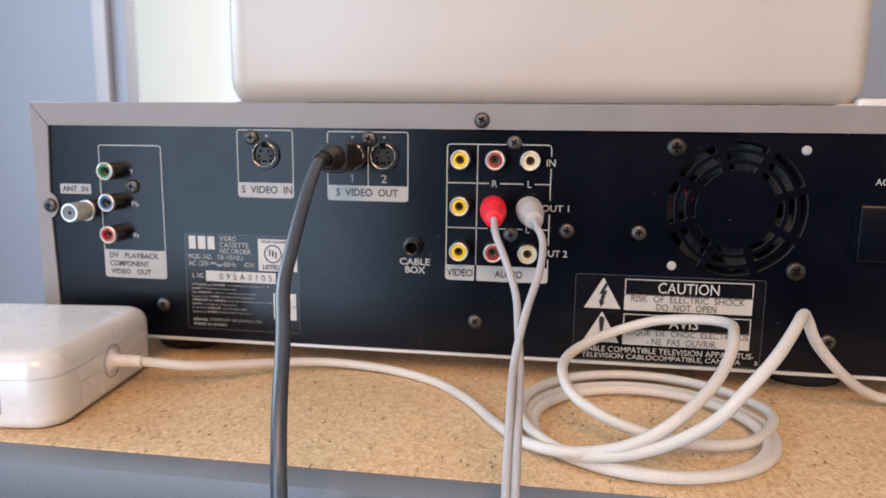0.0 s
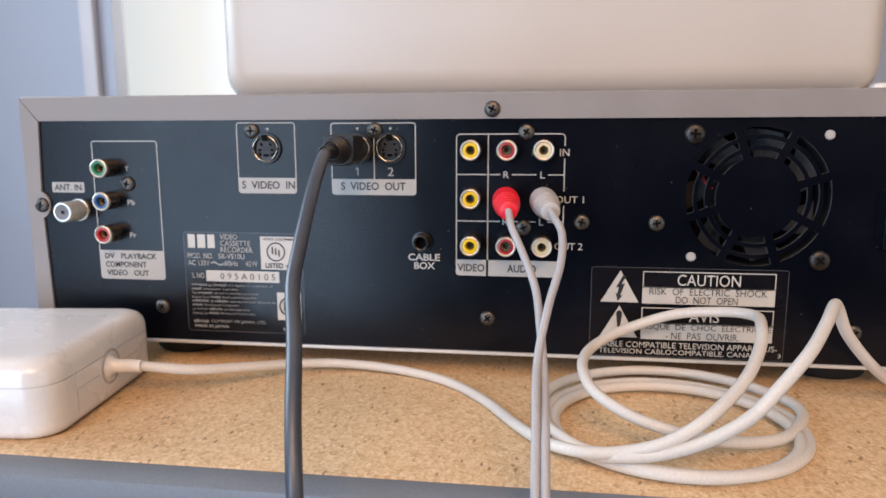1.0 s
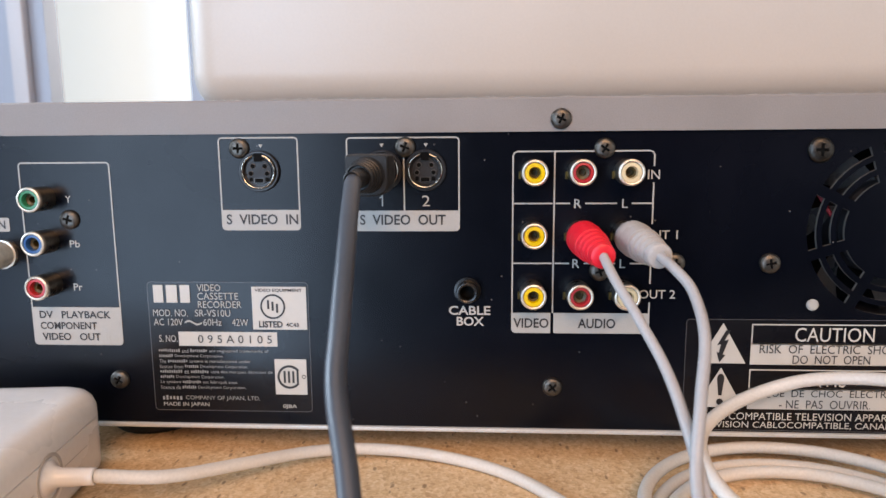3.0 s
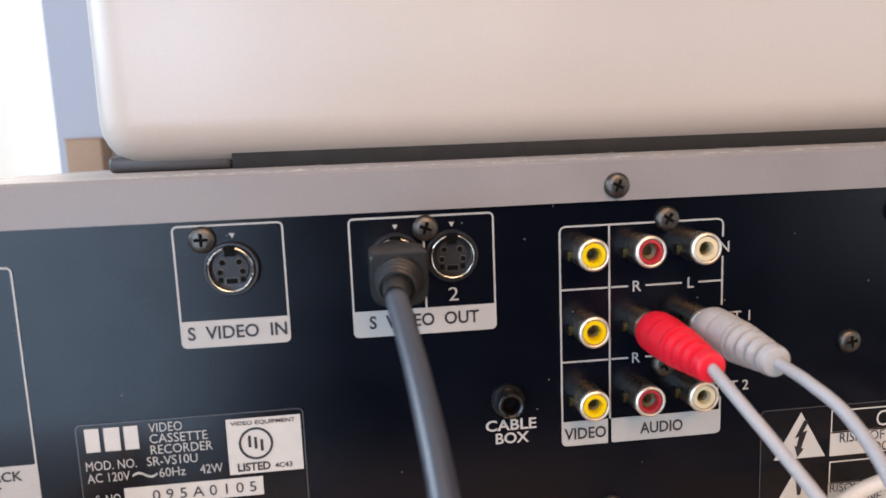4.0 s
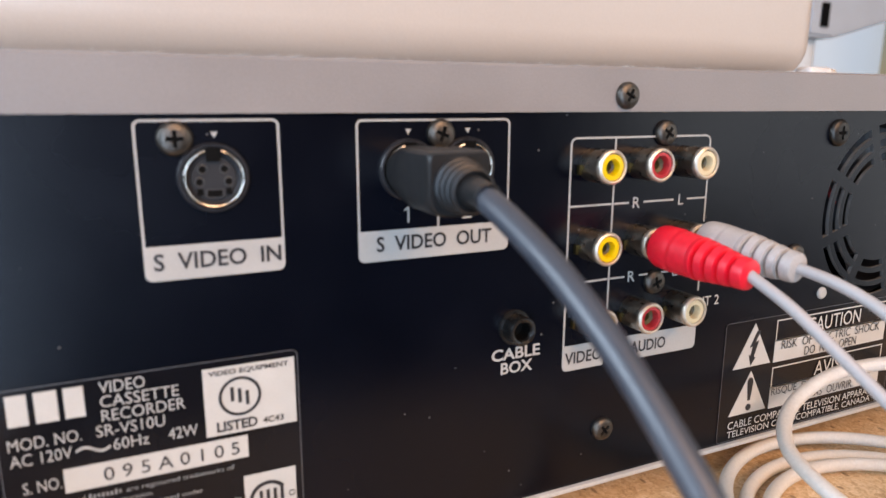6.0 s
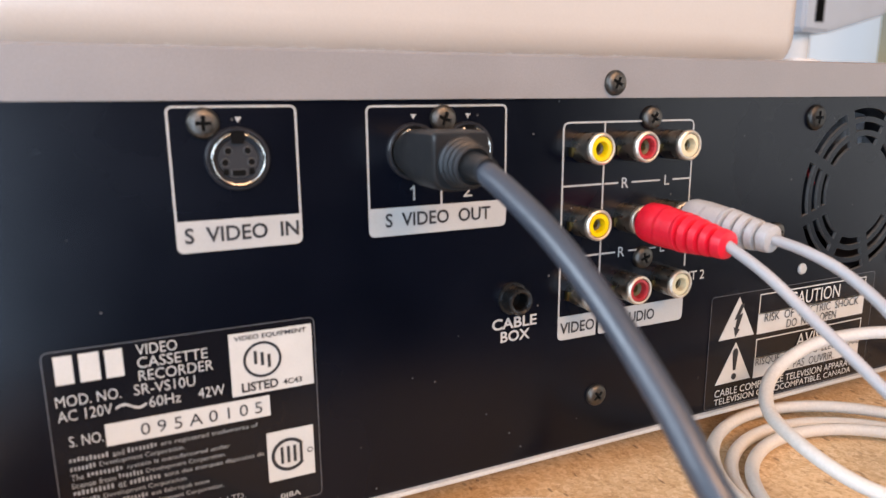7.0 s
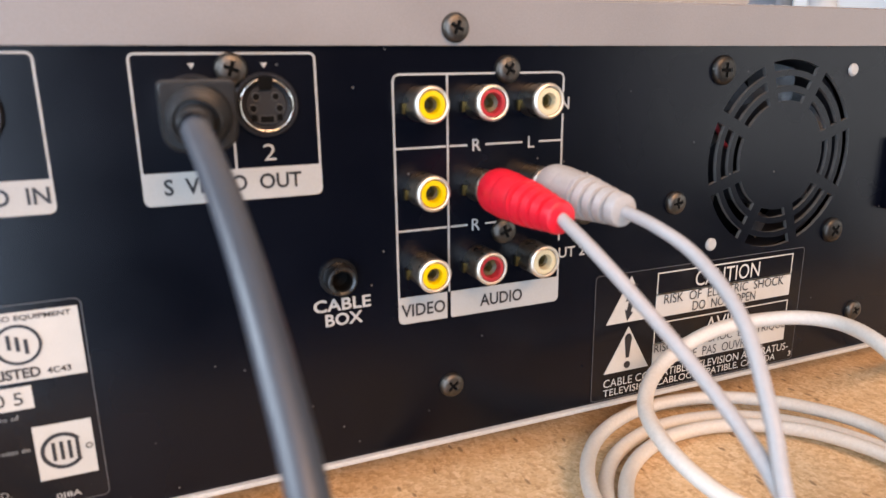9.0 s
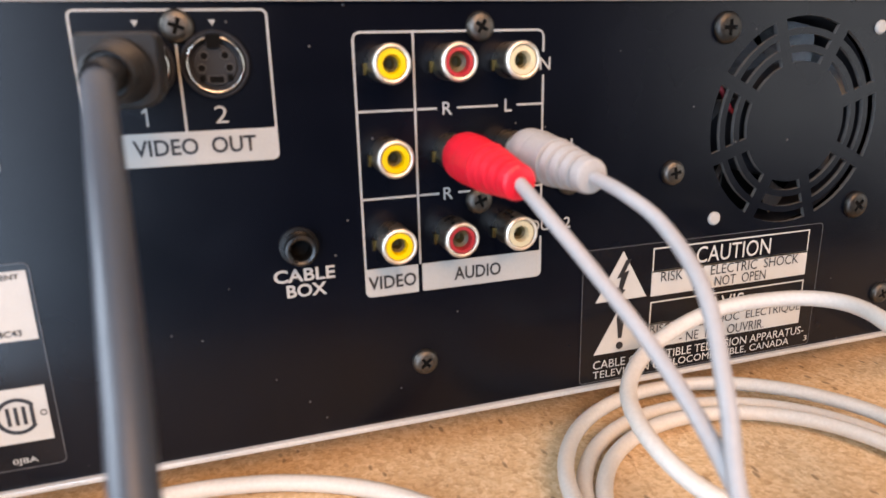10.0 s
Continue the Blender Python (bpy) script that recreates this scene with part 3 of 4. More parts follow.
for x, z, turn in ((-0.0756, 0.1083, 20), (-0.0120, 0.1075, 33), (-0.0126, 0.0680, 70), (0.0113, 0.0706, 12), (0.0413, 0.0706, 80), (-0.0273, 0.0284, 50), (-0.1765, 0.0291, 30), (0.1200, 0.0272, 65), (-0.1895, 0.0850, 15)):
    again(steel, (x, 0.0, z), turn)
again(steel, (-0.0260, -0.0012, 0.1168), 25)
again(steel, (-0.2316, -0.0012, 0.0752), 10)
dark = screw((0.0545, 0.0, 0.1065), BLACKSCREW, 0.0040, "large blackened fan screw")
again(dark, (0.1050, 0.0, 0.0565), 40)
post = part("rivet", lathe(bmesh.new(), [(0.0, 0.0019), (0.0004, 0.0019), (0.0009, 0.0014), (0.0010, 0.0)], seg=20), INK, vcr, "white plastic fan post", at=(0.1050, 0.0, 0.1060))
again(post, (0.0556, 0.0, 0.0570))


# phono sockets
def phono(colour, at, label, more=0.0, inner=0.0020):
    bm = lathe(bmesh.new(), [(0.0, 0.0041), (0.0062 + more, 0.0041), (0.0078 + more, 0.0039)], seg=36)
    body = part("phono_socket", bm, DARKNICKEL, vcr, label, at=at)
    part("rim", lathe(bmesh.new(), [(s + more, r) for s, r in ((0.0070, 0.00412), (0.0073, 0.00420), (0.0078, 0.00420), (0.0082, 0.0040), (0.0084, 0.0036), (0.0083, 0.0033), (0.0075, 0.0032))], seg=36), RIM, body, "rounded nickel rim")
    part("insert", lathe(bmesh.new(), [(s + more, r) for s, r in ((0.0074, 0.0032), (0.0080, 0.0031), (0.0081, inner), (0.0076, inner - 0.0002), (0.0060, inner - 0.0003))], seg=32), colour, body)
    part("contact", lathe(bmesh.new(), [(0.0062 + more, inner - 0.0003), (0.0058 + more, 0.0012), (0.0035 + more, 0.0010), (0.0034 + more, 0.0)], seg=24), CENTRE, body, "brassy centre contact")
    bm = bmesh.new()
    box(bm, -0.0047, -0.0040, -0.0014, -0.0002, -0.0022, 0.0002)
    part("earth_tab", bm, GOLD, body, "brass tab at the base")
    return body


XS = (-0.0344, -0.0196, -0.0049)
ZS = (0.1001, 0.0803, 0.0608)
yellow = phono(YELLOW, (XS[0], 0, ZS[0]), "metal phono socket with a yellow insert")
for z in ZS[1:]:
    again(yellow, (XS[0], 0, z))
red = phono(RED, (XS[1], 0, ZS[0]), "metal phono socket with a red insert", 0.0, 0.0024)
cream = phono(CREAM, (XS[2], 0, ZS[0]), "metal phono socket with a cream insert")
for z in ZS[1:]:
    again(red, (XS[1], 0, z))
    again(cream, (XS[2], 0, z))
phono(GREEN, (-0.1979, 0, 0.0922), "metal phono socket with a green insert", 0.0001, 0.0023)
phono(BLUE, (-0.1980, 0, 0.0777), "metal phono socket with a blue insert", 0.0001, 0.0023)
phono(RED, (-0.1982, 0, 0.0629), "metal phono socket with a red insert", 0.0001, 0.0023)


# S-video sockets
def key_ring(bm, r0, r1, gap, n=40):
    """A raised ring, open at the top by twice the gap in degrees."""
    section = [(0.0005, r1)] + [(0.0018 + 0.0005 * math.sin(math.pi * k / 8), (r0 + r1) / 2 + (r1 - r0) / 2 * math.cos(math.pi * k / 8)) for k in range(9)] + [(0.0005, r0)]
    rows = []
    for k in range(n + 1):
        a = radians(90 + gap + (360 - 2 * gap) * k / n)
        rows.append([bm.verts.new((r * math.cos(a), -y, r * math.sin(a))) for y, r in section])
    for a, b in zip(rows[:-1], rows[1:]):
        for i in range(len(section) - 1):
            bm.faces.new((a[i], a[i + 1], b[i + 1], b[i]))
    bm.faces.new(rows[0])
    bm.faces.new(rows[-1])
    return bm


def s_video(at):
    body = part("s_video_socket", lathe(bmesh.new(), [(0.0, 0.0067), (0.0010, 0.0067), (0.0014, 0.0064), (0.0014, 0.0060), (0.0004, 0.0059), (0.0004, 0.0)], seg=44), BLACK, vcr, "round socket with a nickel ring", at=at)
    part("ring", key_ring(bmesh.new(), 0.00505, 0.00566, 16), NICKEL, body, "nickel ring with a key notch")
    part("face", lathe(bmesh.new(), [(0.0003, 0.0043), (0.0010, 0.0041), (0.0010, 0.0)], seg=36), SOCKETFACE, body)
    bm = bmesh.new()
    for x, z in ((-0.0020, 0.0017), (0.0020, 0.0017), (-0.0027, -0.0007), (0.0027, -0.0007)):
        lathe(bm, [(0.00100, 0.00090), (0.00122, 0.00087), (0.00126, 0.00078), (0.00118, 0.00055)], (x, 0, z), seg=16)
    outline(bm, -0.0017, 0.0017, -0.0038, -0.0021, 0.0002, 0.0003, 0.00125)
    part("pin_collar", bm, COLLAR, body, "dark grey collars round the pin holes")
    # Black discs and plates stand in for shaded pin holes and key slot.
    bm = bmesh.new()
    for x, z in ((-0.0020, 0.0017), (0.0020, 0.0017), (-0.0027, -0.0007), (0.0027, -0.0007)):
        lathe(bm, [(0.00100, 0.00072), (0.00124, 0.00072), (0.00124, 0.0)], (x, 0, z), seg=12)
    oblong(bm, -0.0014, 0.0014, -0.0036, -0.0023, 0.00128)
    oblong(bm, -0.0032, -0.0021, -0.0033, -0.0020, 0.00115)
    oblong(bm, 0.0021, 0.0032, -0.0033, -0.0020, 0.00115)
    oblong(bm, -0.0013, 0.0013, 0.0032, 0.0058, 0.00175)
    part("contact", bm, HOLESHADE, body, "near-black spots for the shade in pin holes and key slot")
    return body


sv = s_video((-0.1236, 0, 0.1008))
again(sv, (-0.0833, 0, 0.1008))
again(sv, (-0.0691, 0, 0.1009))

# aerial socket
aerial = part("aerial_socket", lathe(bmesh.new(), [(0.0, 0.0050), (0.0012, 0.0050), (0.0014, 0.0044)] + [(0.0016 + 0.0004 * k, 0.0043 + (0.00018 if k % 2 else 0.0)) for k in range(26)] + [(0.0120, 0.0043), (0.0123, 0.0041), (0.0123, 0.0034), (0.0117, 0.0033)], seg=36), SATIN, vcr, "threaded satin nickel aerial socket", at=(-0.2140, 0, 0.0731))
part("face", lathe(bmesh.new(), [(0.0118, 0.0033), (0.0117, 0.0011), (0.0109, 0.0)], seg=24), surface("grey_insulator", (0.16, 0.17, 0.19), 0.5), aerial)
part("contact", lathe(bmesh.new(), [(0.01195, 0.0007), (0.0120, 0.0)], seg=12), HOLESHADE, aerial)

# mini jack
JACKBLACK = surface("gloss_black_jack", (0.006, 0.006, 0.006), 0.3, 0.0, 1500, 0.05, 0.02, 200)
mini = part("mini_jack", lathe(bmesh.new(), [(0.0, 0.0044), (0.0006, 0.0044), (0.0007, 0.0036), (0.0040, 0.0036), (0.0045, 0.0034), (0.0046, 0.0030), (0.0044, 0.0025), (0.0038, 0.0022)], seg=32), JACKBLACK, vcr, "black mini jack socket", at=(-0.0556, 0, 0.0612))
part("contact", lathe(bmesh.new(), [(0.0040, 0.0023), (0.0004, 0.0021), (0.0003, 0.0)], seg=20), HOLESHADE, mini)

# mains inlet
inlet = part("mains_inlet", box(bmesh.new(), 0.1262, 0.1650, -0.0035, 0.001, 0.0615, 0.0848, 0.0012), PANEL, vcr, "black mains inlet")
lettering("AC", 0.1318, 0.1368, 0.0925, 0.0952, 0.0003, INK, panel)

# feet
for fx in (-0.1785, 0.1215):
    for fy in (0.032, 0.300):
        part("foot", lathe(bmesh.new(), [(0.0, 0.0), (0.0, 0.0165), (0.0015, 0.0178), (VZ0 - 0.0014 - TOP, 0.0180), (VZ0 - 0.0014 - TOP, 0.0)], (fx, fy, TOP), (0, 0, 1), 36), RUBBER, vcr, "round black rubber foot")

# ---- printing on the rear panel ----
Y1P, Y2P, Y3P = 0.00018, 0.00034, 0.00050
LW = 0.00048


def titled_frame(x0, x1, ztop, zlabel, zbottom, split=None):
    bm = bmesh.new()
    outline(bm, x0, x1, zbottom, ztop, 0.0014, LW, Y1P)
    plate(bm, [(x0, zlabel), (x0, zbottom + 0.0014), (x0 + 0.0004, zbottom + 0.0004), (x0 + 0.0014, zbottom), (x1 - 0.0014, zbottom), (x1 - 0.0004, zbottom + 0.0004), (x1, zbottom + 0.0014), (x1, zlabel)], Y1P + 0.00002)
    if split is not None:
        oblong(bm, split - LW / 2, split + LW / 2, zlabel, ztop - LW, Y1P)
    return part("printed_frame", bm, INK, panel, "pale grey printed frame")


titled_frame(-0.1372, -0.1106, 0.1119, 0.0881, 0.0813)
titled_frame(-0.0949, -0.0580, 0.1116, 0.0878, 0.0810, -0.0761)
titled_frame(-0.2060, -0.1743, 0.1042, 0.0547, 0.0413)
lettering("S  VIDEO  IN", -0.1355, -0.1114, 0.0833, 0.0867, Y2P, BLACKINK, panel)
lettering("S  VIDEO  OUT", -0.0908, -0.0626, 0.0831, 0.0865, Y2P, BLACKINK, panel)
part("lettering", plate(bmesh.new(), [(-0.0835, 0.0892), (-0.0831, 0.0892), (-0.0831, 0.0928), (-0.0834, 0.0928), (-0.0842, 0.0921), (-0.0842, 0.0917), (-0.0835, 0.0921)], Y1P), INK, panel)
lettering("2", -0.0703, -0.0677, 0.0892, 0.0927, Y1P, INK, panel, bold=-0.004)
lettering("DV   PLAYBACK", -0.2033, -0.1780, 0.0508, 0.0534, Y2P, BLACKINK, panel)
lettering("COMPONENT", -0.2033, -0.1832, 0.0469, 0.0495, Y2P, BLACKINK, panel)
lettering("VIDEO   OUT", -0.2030, -0.1822, 0.0430, 0.0456, Y2P, BLACKINK, panel)
lettering("Y", -0.1905, -0.1886, 0.0906, 0.0930, Y1P, INK, panel)
lettering("Pb", -0.1903, -0.1868, 0.0755, 0.0779, Y1P, INK, panel)
lettering("Pr", -0.1903, -0.1872, 0.0606, 0.0630, Y1P, INK, panel)
for x in (-0.1230, -0.0832, -0.0689):
    part("arrow", plate(bmesh.new(), [(x - 0.0007, 0.1095), (x + 0.0007, 0.1095), (x, 0.1083)], Y1P), INK, panel, "small printed arrow")
part("printed_plate", plate(bmesh.new(), rounded(-0.2268, -0.2109, 0.0809, 0.0856, 0.0006), Y1P), INK, panel, "pale grey printed name plate")
lettering("ANT. IN", -0.2256, -0.2122, 0.0818, 0.0847, Y2P, BLACKINK, panel)

# audio and video block
bm = bmesh.new()
xa, xb, xm, zt, zl, zb = -0.0411, 0.0040, -0.0276, 0.1069, 0.0538, 0.0469
oblong(bm, xa + 0.0016, xb - 0.0016, zt - LW, zt, Y1P)
for pts in ([(xa + 0.0016, zt), (xa + 0.0005, zt - 0.0005), (xa, zt - 0.0016), (xa + LW, zt - 0.0016), (xa + 0.0008, zt - 0.0008), (xa + 0.0016, zt - LW)], [(xb - 0.0016, zt), (xb - 0.0005, zt - 0.0005), (xb, zt - 0.0016), (xb - LW, zt - 0.0016), (xb - 0.0008, zt - 0.0008), (xb - 0.0016, zt - LW)]):
    plate(bm, pts, Y1P)
oblong(bm, xa, xa + LW, zl, zt - 0.0016, Y1P)
oblong(bm, xm - LW / 2, xm + LW / 2, zl, zt - LW, Y1P)
for z0, z1 in ((0.1018, zt - 0.0016), (0.0833, 0.0966), (0.0637, 0.0772), (zl, 0.0575)):
    oblong(bm, xb - LW, xb, z0, z1, Y1P)
for z in (0.0900, 0.0704):
    for x0, x1 in ((xa + LW, xm - LW), (xm + LW, -0.0225), (-0.0177, -0.0076), (-0.0029, xb - LW)):
        oblong(bm, x0, x1, z - LW / 2, z + LW / 2, Y1P)
plate(bm, [(xa, zl), (xa, zb + 0.0012), (xa + 0.0004, zb + 0.0004), (xa + 0.0012, zb), (xm - 0.0006, zb), (xm - 0.0006, zl)], Y1P + 0.00002)
plate(bm, [(xm + 0.0004, zl), (xm + 0.0004, zb + 0.0003), (xm + 0.0008, zb), (xb - 0.0012, zb), (xb - 0.0004, zb + 0.0004), (xb, zb + 0.0012), (xb, zl)], Y1P + 0.00002)
part("printed_frame", bm, INK, panel, "pale grey printed frame of nine sockets")
for words, x0, x1, z0, z1, ink, y in (
    ("VIDEO", -0.0404, -0.0288, 0.0487, 0.0520, BLACKINK, Y2P), ("AUDIO", -0.0192, -0.0070, 0.0487, 0.0520, BLACKINK, Y2P),
    ("R", -0.0212, -0.0189, 0.0885, 0.0914, INK, Y1P), ("L", -0.0060, -0.0042, 0.0885, 0.0914, INK, Y1P),
    ("R", -0.0214, -0.0191, 0.0689, 0.0718, INK, Y1P), ("L", -0.0062, -0.0044, 0.0689, 0.0718, INK, Y1P),
    ("IN", 0.0018, 0.0056, 0.0977, 0.1006, INK, Y1P), ("OUT 1", 0.0004, 0.0120, 0.0784, 0.0813, INK, Y1P), ("OUT 2", 0.0004, 0.0120, 0.0588, 0.0617, INK, Y1P),
    ("CABLE", -0.0618, -0.0480, 0.0529, 0.0560, INK, Y1P), ("BOX", -0.0592, -0.0501, 0.0492, 0.0523, INK, Y1P)):
    lettering(words, x0, x1, z0, z1, y, ink, panel, bold=0.022 if words in ("CABLE", "BOX") else None)

# rating sticker
rate = part("rating_sticker", plate(bmesh.new(), rounded(-0.1646, -0.1090, 0.0181, 0.0638, 0.0014), 0.0002, 0.00019), STICKER, vcr, "glossy black rating sticker with white print")
part("sticker_edge", outline(bmesh.new(), -0.1646, -0.1090, 0.0181, 0.0638, 0.0014, 0.00022, 0.00022), EDGE, rate)
bm = bmesh.new()
for x0, x1 in ((-0.1624, -0.1590), (-0.1579, -0.1541), (-0.1531, -0.1497)):
    oblong(bm, x0, x1, 0.0566, 0.0627, Y3P)
part("maker_mark", bm, PAPER, rate, "plain white block mark")
for words, x0, x1, z in (("VIDEO", -0.1471, -0.1390, 0.0606), ("CASSETTE", -0.1471, -0.1330, 0.0577), ("RECORDER", -0.1471, -0.1320, 0.0548), ("MOD. NO.", -0.1629, -0.1508, 0.0518), ("SR-VS10U", -0.1483, -0.1360, 0.0518), ("AC 120V", -0.1629, -0.1527, 0.0486), ("60Hz", -0.1456, -0.1392, 0.0486), ("42W", -0.1356, -0.1300, 0.0486), ("S. NO.", -0.1614, -0.1550, 0.0428), ("MADE IN JAPAN", -0.1614, -0.1452, 0.0194)):
    h = 0.0024 if z > 0.03 else 0.0018
    lettering(words, x0, x1, z, z + h, Y3P, INK, rate, bold=0.0)
bm = bmesh.new()
wave = [(-0.1521 + 0.0060 * k / 12, 0.0496 + 0.0006 * math.sin(2 * math.pi * k / 12)) for k in range(13)]
for (xa_, za_), (xb_, zb_) in zip(wave[:-1], wave[1:]):
    plate(bm, [(xa_, za_ - 0.0003), (xb_, zb_ - 0.0003), (xb_, zb_ + 0.0003), (xa_, za_ + 0.0003)], Y3P)
part("printed_wave", bm, INK, rate)
part("white_field", oblong(bmesh.new(), -0.1546, -0.1203, 0.0414, 0.0464, Y2P), PAPER, rate, "white field with a typed number")
lettering("0 9 5 A 0 1 0 5", -0.1478, -0.1221, 0.0425, 0.0453, Y3P, BLACKINK, rate, bold=0.0)
rng = random.Random(5)
FINE = (
    ("##########  and  ########  are registered trademarks of", 0.0385), ("#######  Development Corporation.", 0.0225),
    ("The  #########  system is manufactured under", 0.0320), ("license from  #######  Development Corporation.", 0.0310),
    ("##########  et  ########  sont des marques d\u00e9pos\u00e9es de", 0.0395), ("#######  Development Corporation.", 0.0225),
    ("Le syst\u00e8me  #########  est fabriqu\u00e9 sous", 0.0270), ("licence de  #######  Development Corporation.", 0.0300))


def print_row(row, x0, width, z, height, material):
    """A printed row: words where they are plain, and bars of the same size for names."""
    words = row.split()
    cell = width / (sum(len(w) for w in words) + 0.8 * (len(words) - 1))
    x, run, bm = x0, [], bmesh.new()

    def spell():
        if run:
            lettering(" ".join(w for w, _ in run), run[0][1], run[-1][1] + cell * len(run[-1][0]), z - 0.00025, z + height, Y3P, material, rate, bold=0.0)
            run.clear()

    for w in words:
        if w[0] == "#":
            spell()
            for k in range(len(w)):
                oblong(bm, x + cell * (k + 0.08), x + cell * (k + 0.66), z + rng.choice((0, 0, 0.0002)), z + height * rng.choice((0.78, 0.8, 1.0)), Y3P)
        else:
            run.append((w, x))
        x += cell * (len(w) + 0.8)
    spell()
    part("small_print", bm, material, rate, "row of fine print with bars for names")


for k, (row, width) in enumerate(FINE):
    print_row(row, -0.1619, width, 0.0392 - 0.00187 * k, 0.0011, GREYINK)
print_row("######  COMPANY  OF  JAPAN,  LTD.", -0.1617, 0.0345, 0.0220, 0.0016, GREYINK)
lettering("0J8A", -0.1192, -0.1144, 0.0192, 0.0209, Y3P, INK, rate)
part("white_field", oblong(bmesh.new(), -0.1284, -0.1098, 0.0474, 0.0622, Y2P), PAPER, rate, "white approval field")
lettering("VIDEO EQUIPMENT", -0.1273, -0.1111, 0.0603, 0.0616, Y3P, BLACKINK, rate)
lettering("LISTED", -0.1263, -0.1181, 0.0481, 0.0504, Y3P, BLACKINK, rate, bold=0.03)
lettering("4C43", -0.1170, -0.1126, 0.0484, 0.0498, Y3P, BLACKINK, rate)


def ring_mark(bm, cx, cz, r0, r1, a0, a1, n=36):
    for k in range(n):
        b0, b1 = radians(a0 + (a1 - a0) * k / n), radians(a0 + (a1 - a0) * (k + 1) / n)
        plate(bm, [(cx + r1 * math.cos(b0), cz + r1 * math.sin(b0)), (cx + r1 * math.cos(b1), cz + r1 * math.sin(b1)), (cx + r0 * math.cos(b1), cz + r0 * math.sin(b1)), (cx + r0 * math.cos(b0), cz + r0 * math.sin(b0))], Y3P)
    return bm


bm = ring_mark(bmesh.new(), -0.1213, 0.0554, 0.0037, 0.0043, 0, 360)
for x0, x1, z0, z1 in ((-0.1232, -0.1225, 0.0545, 0.0576), (-0.1217, -0.1210, 0.0540, 0.0571), (-0.1202, -0.1195, 0.0533, 0.0564)):
    oblong(bm, x0, x1, z0, z1, Y3P)
part("approval_mark", bm, BLACKINK, rate, "plain black ring mark")
part("white_field", oblong(bmesh.new(), -0.1216, -0.1106, 0.0244, 0.0370, Y2P), PAPER, rate, "white approval field")
bm = ring_mark(bmesh.new(), -0.1166, 0.0307, 0.0034, 0.0042, 35, 325, 28)
for x0, x1, z0, z1 in ((-0.1186, -0.1179, 0.0286, 0.0328), (-0.1171, -0.1164, 0.0286, 0.0328), (-0.1156, -0.1149, 0.0286, 0.0328), (-0.1141, -0.1134, 0.0286, 0.0328)):
    oblong(bm, x0, x1, z0, z1, Y3P)
ring_mark(bm, -0.1116, 0.0308, 0.0005, 0.0007, 0, 360, 12)
part("approval_mark", bm, BLACKINK, rate, "plain black ring mark")

# warning sticker
warn = part("warning_sticker", plate(bmesh.new(), rounded(0.0160, 0.0942, 0.0140, 0.0521, 0.0012), 0.0002, 0.00019), STICKER, vcr, "glossy black warning sticker in two languages")
part("sticker_edge", outline(bmesh.new(), 0.0160, 0.0942, 0.0140, 0.0521, 0.0012, 0.0002, 0.00022), EDGE, warn)
for top in (0.0508, 0.0357):
    part("warning_triangle", plate(bmesh.new(), [(0.0279, top), (0.0201, top - 0.0136), (0.0356, top - 0.0136)], Y2P), PAPER, warn, "white warning triangle")
bolt = [(0.0288, 0.0484), (0.0262, 0.0434), (0.0274, 0.0437), (0.0268, 0.0408), (0.0261, 0.0411), (0.0271, 0.0376), (0.0289, 0.0400), (0.0281, 0.0403), (0.0298, 0.0453), (0.0284, 0.0449), (0.0303, 0.0484)]
part("bolt_sign", plate(bmesh.new(), bolt, Y3P), BLACKINK, warn)
bm = plate(bmesh.new(), [(0.0267, 0.0320), (0.0269, 0.0330), (0.0275, 0.0336), (0.0283, 0.0336), (0.0289, 0.0330), (0.0291, 0.0320), (0.0284, 0.0262), (0.0274, 0.0262)], Y3P)
plate(bm, [(0.0279 + 0.0011 * math.cos(radians(30 * k)), 0.0240 + 0.0011 * math.sin(radians(30 * k))) for k in range(12)], Y3P)
part("exclamation_sign", bm, BLACKINK, warn)
for z0, zm, z1 in ((0.0369, 0.0441, 0.0506), (0.0216, 0.0288, 0.0353)):
    bm = oblong(bmesh.new(), 0.0370, 0.0894, z0, zm, Y2P)
    outline(bm, 0.0370, 0.0894, zm - 0.0004, z1, 0.00005, 0.0004, Y2P)
    part("white_field", bm, PAPER, warn, "white text field under a framed heading")
for words, x0, x1, z0, z1, ink in (
    ("CAUTION", 0.0508, 0.0757, 0.0448, 0.0495, PAPER), ("RISK  OF  ELECTRIC  SHOCK", 0.0398, 0.0863, 0.0408, 0.0437, BLACKINK), ("DO  NOT  OPEN", 0.0505, 0.0750, 0.0373, 0.0402, BLACKINK),
    ("AVIS", 0.0562, 0.0681, 0.0295, 0.0342, PAPER), ("RISQUE  DE  CHOC  ELECTRIQUE", 0.0374, 0.0890, 0.0255, 0.0284, BLACKINK), ("- NE  PAS  OUVRIR.", 0.0472, 0.0764, 0.0220, 0.0249, BLACKINK),
    ("CABLE COMPATIBLE TELEVISION APPARATUS-", 0.0200, 0.0916, 0.0179, 0.0204, PAPER), ("TELEVISION CABLOCOMPATIBLE, CANADA", 0.0200, 0.0864, 0.0148, 0.0173, PAPER), ("3", 0.0919, 0.0932, 0.0154, 0.0171, PAPER)):
    lettering(words, x0, x1, z0, z1, Y3P, ink, warn, bold=0.0)

# ---- white case on the recorder ----
case = thing("computer_case", (-0.009, 0.21, VZ1), "large white plastic case with rounded corners on the recorder", "computer case")
part("shell", box(bmesh.new(), -0.1895, 0.1690, 0.0946, 0.338, 0.1257, 0.44, 0.0170, 6), CASE, case, "smooth white plastic")
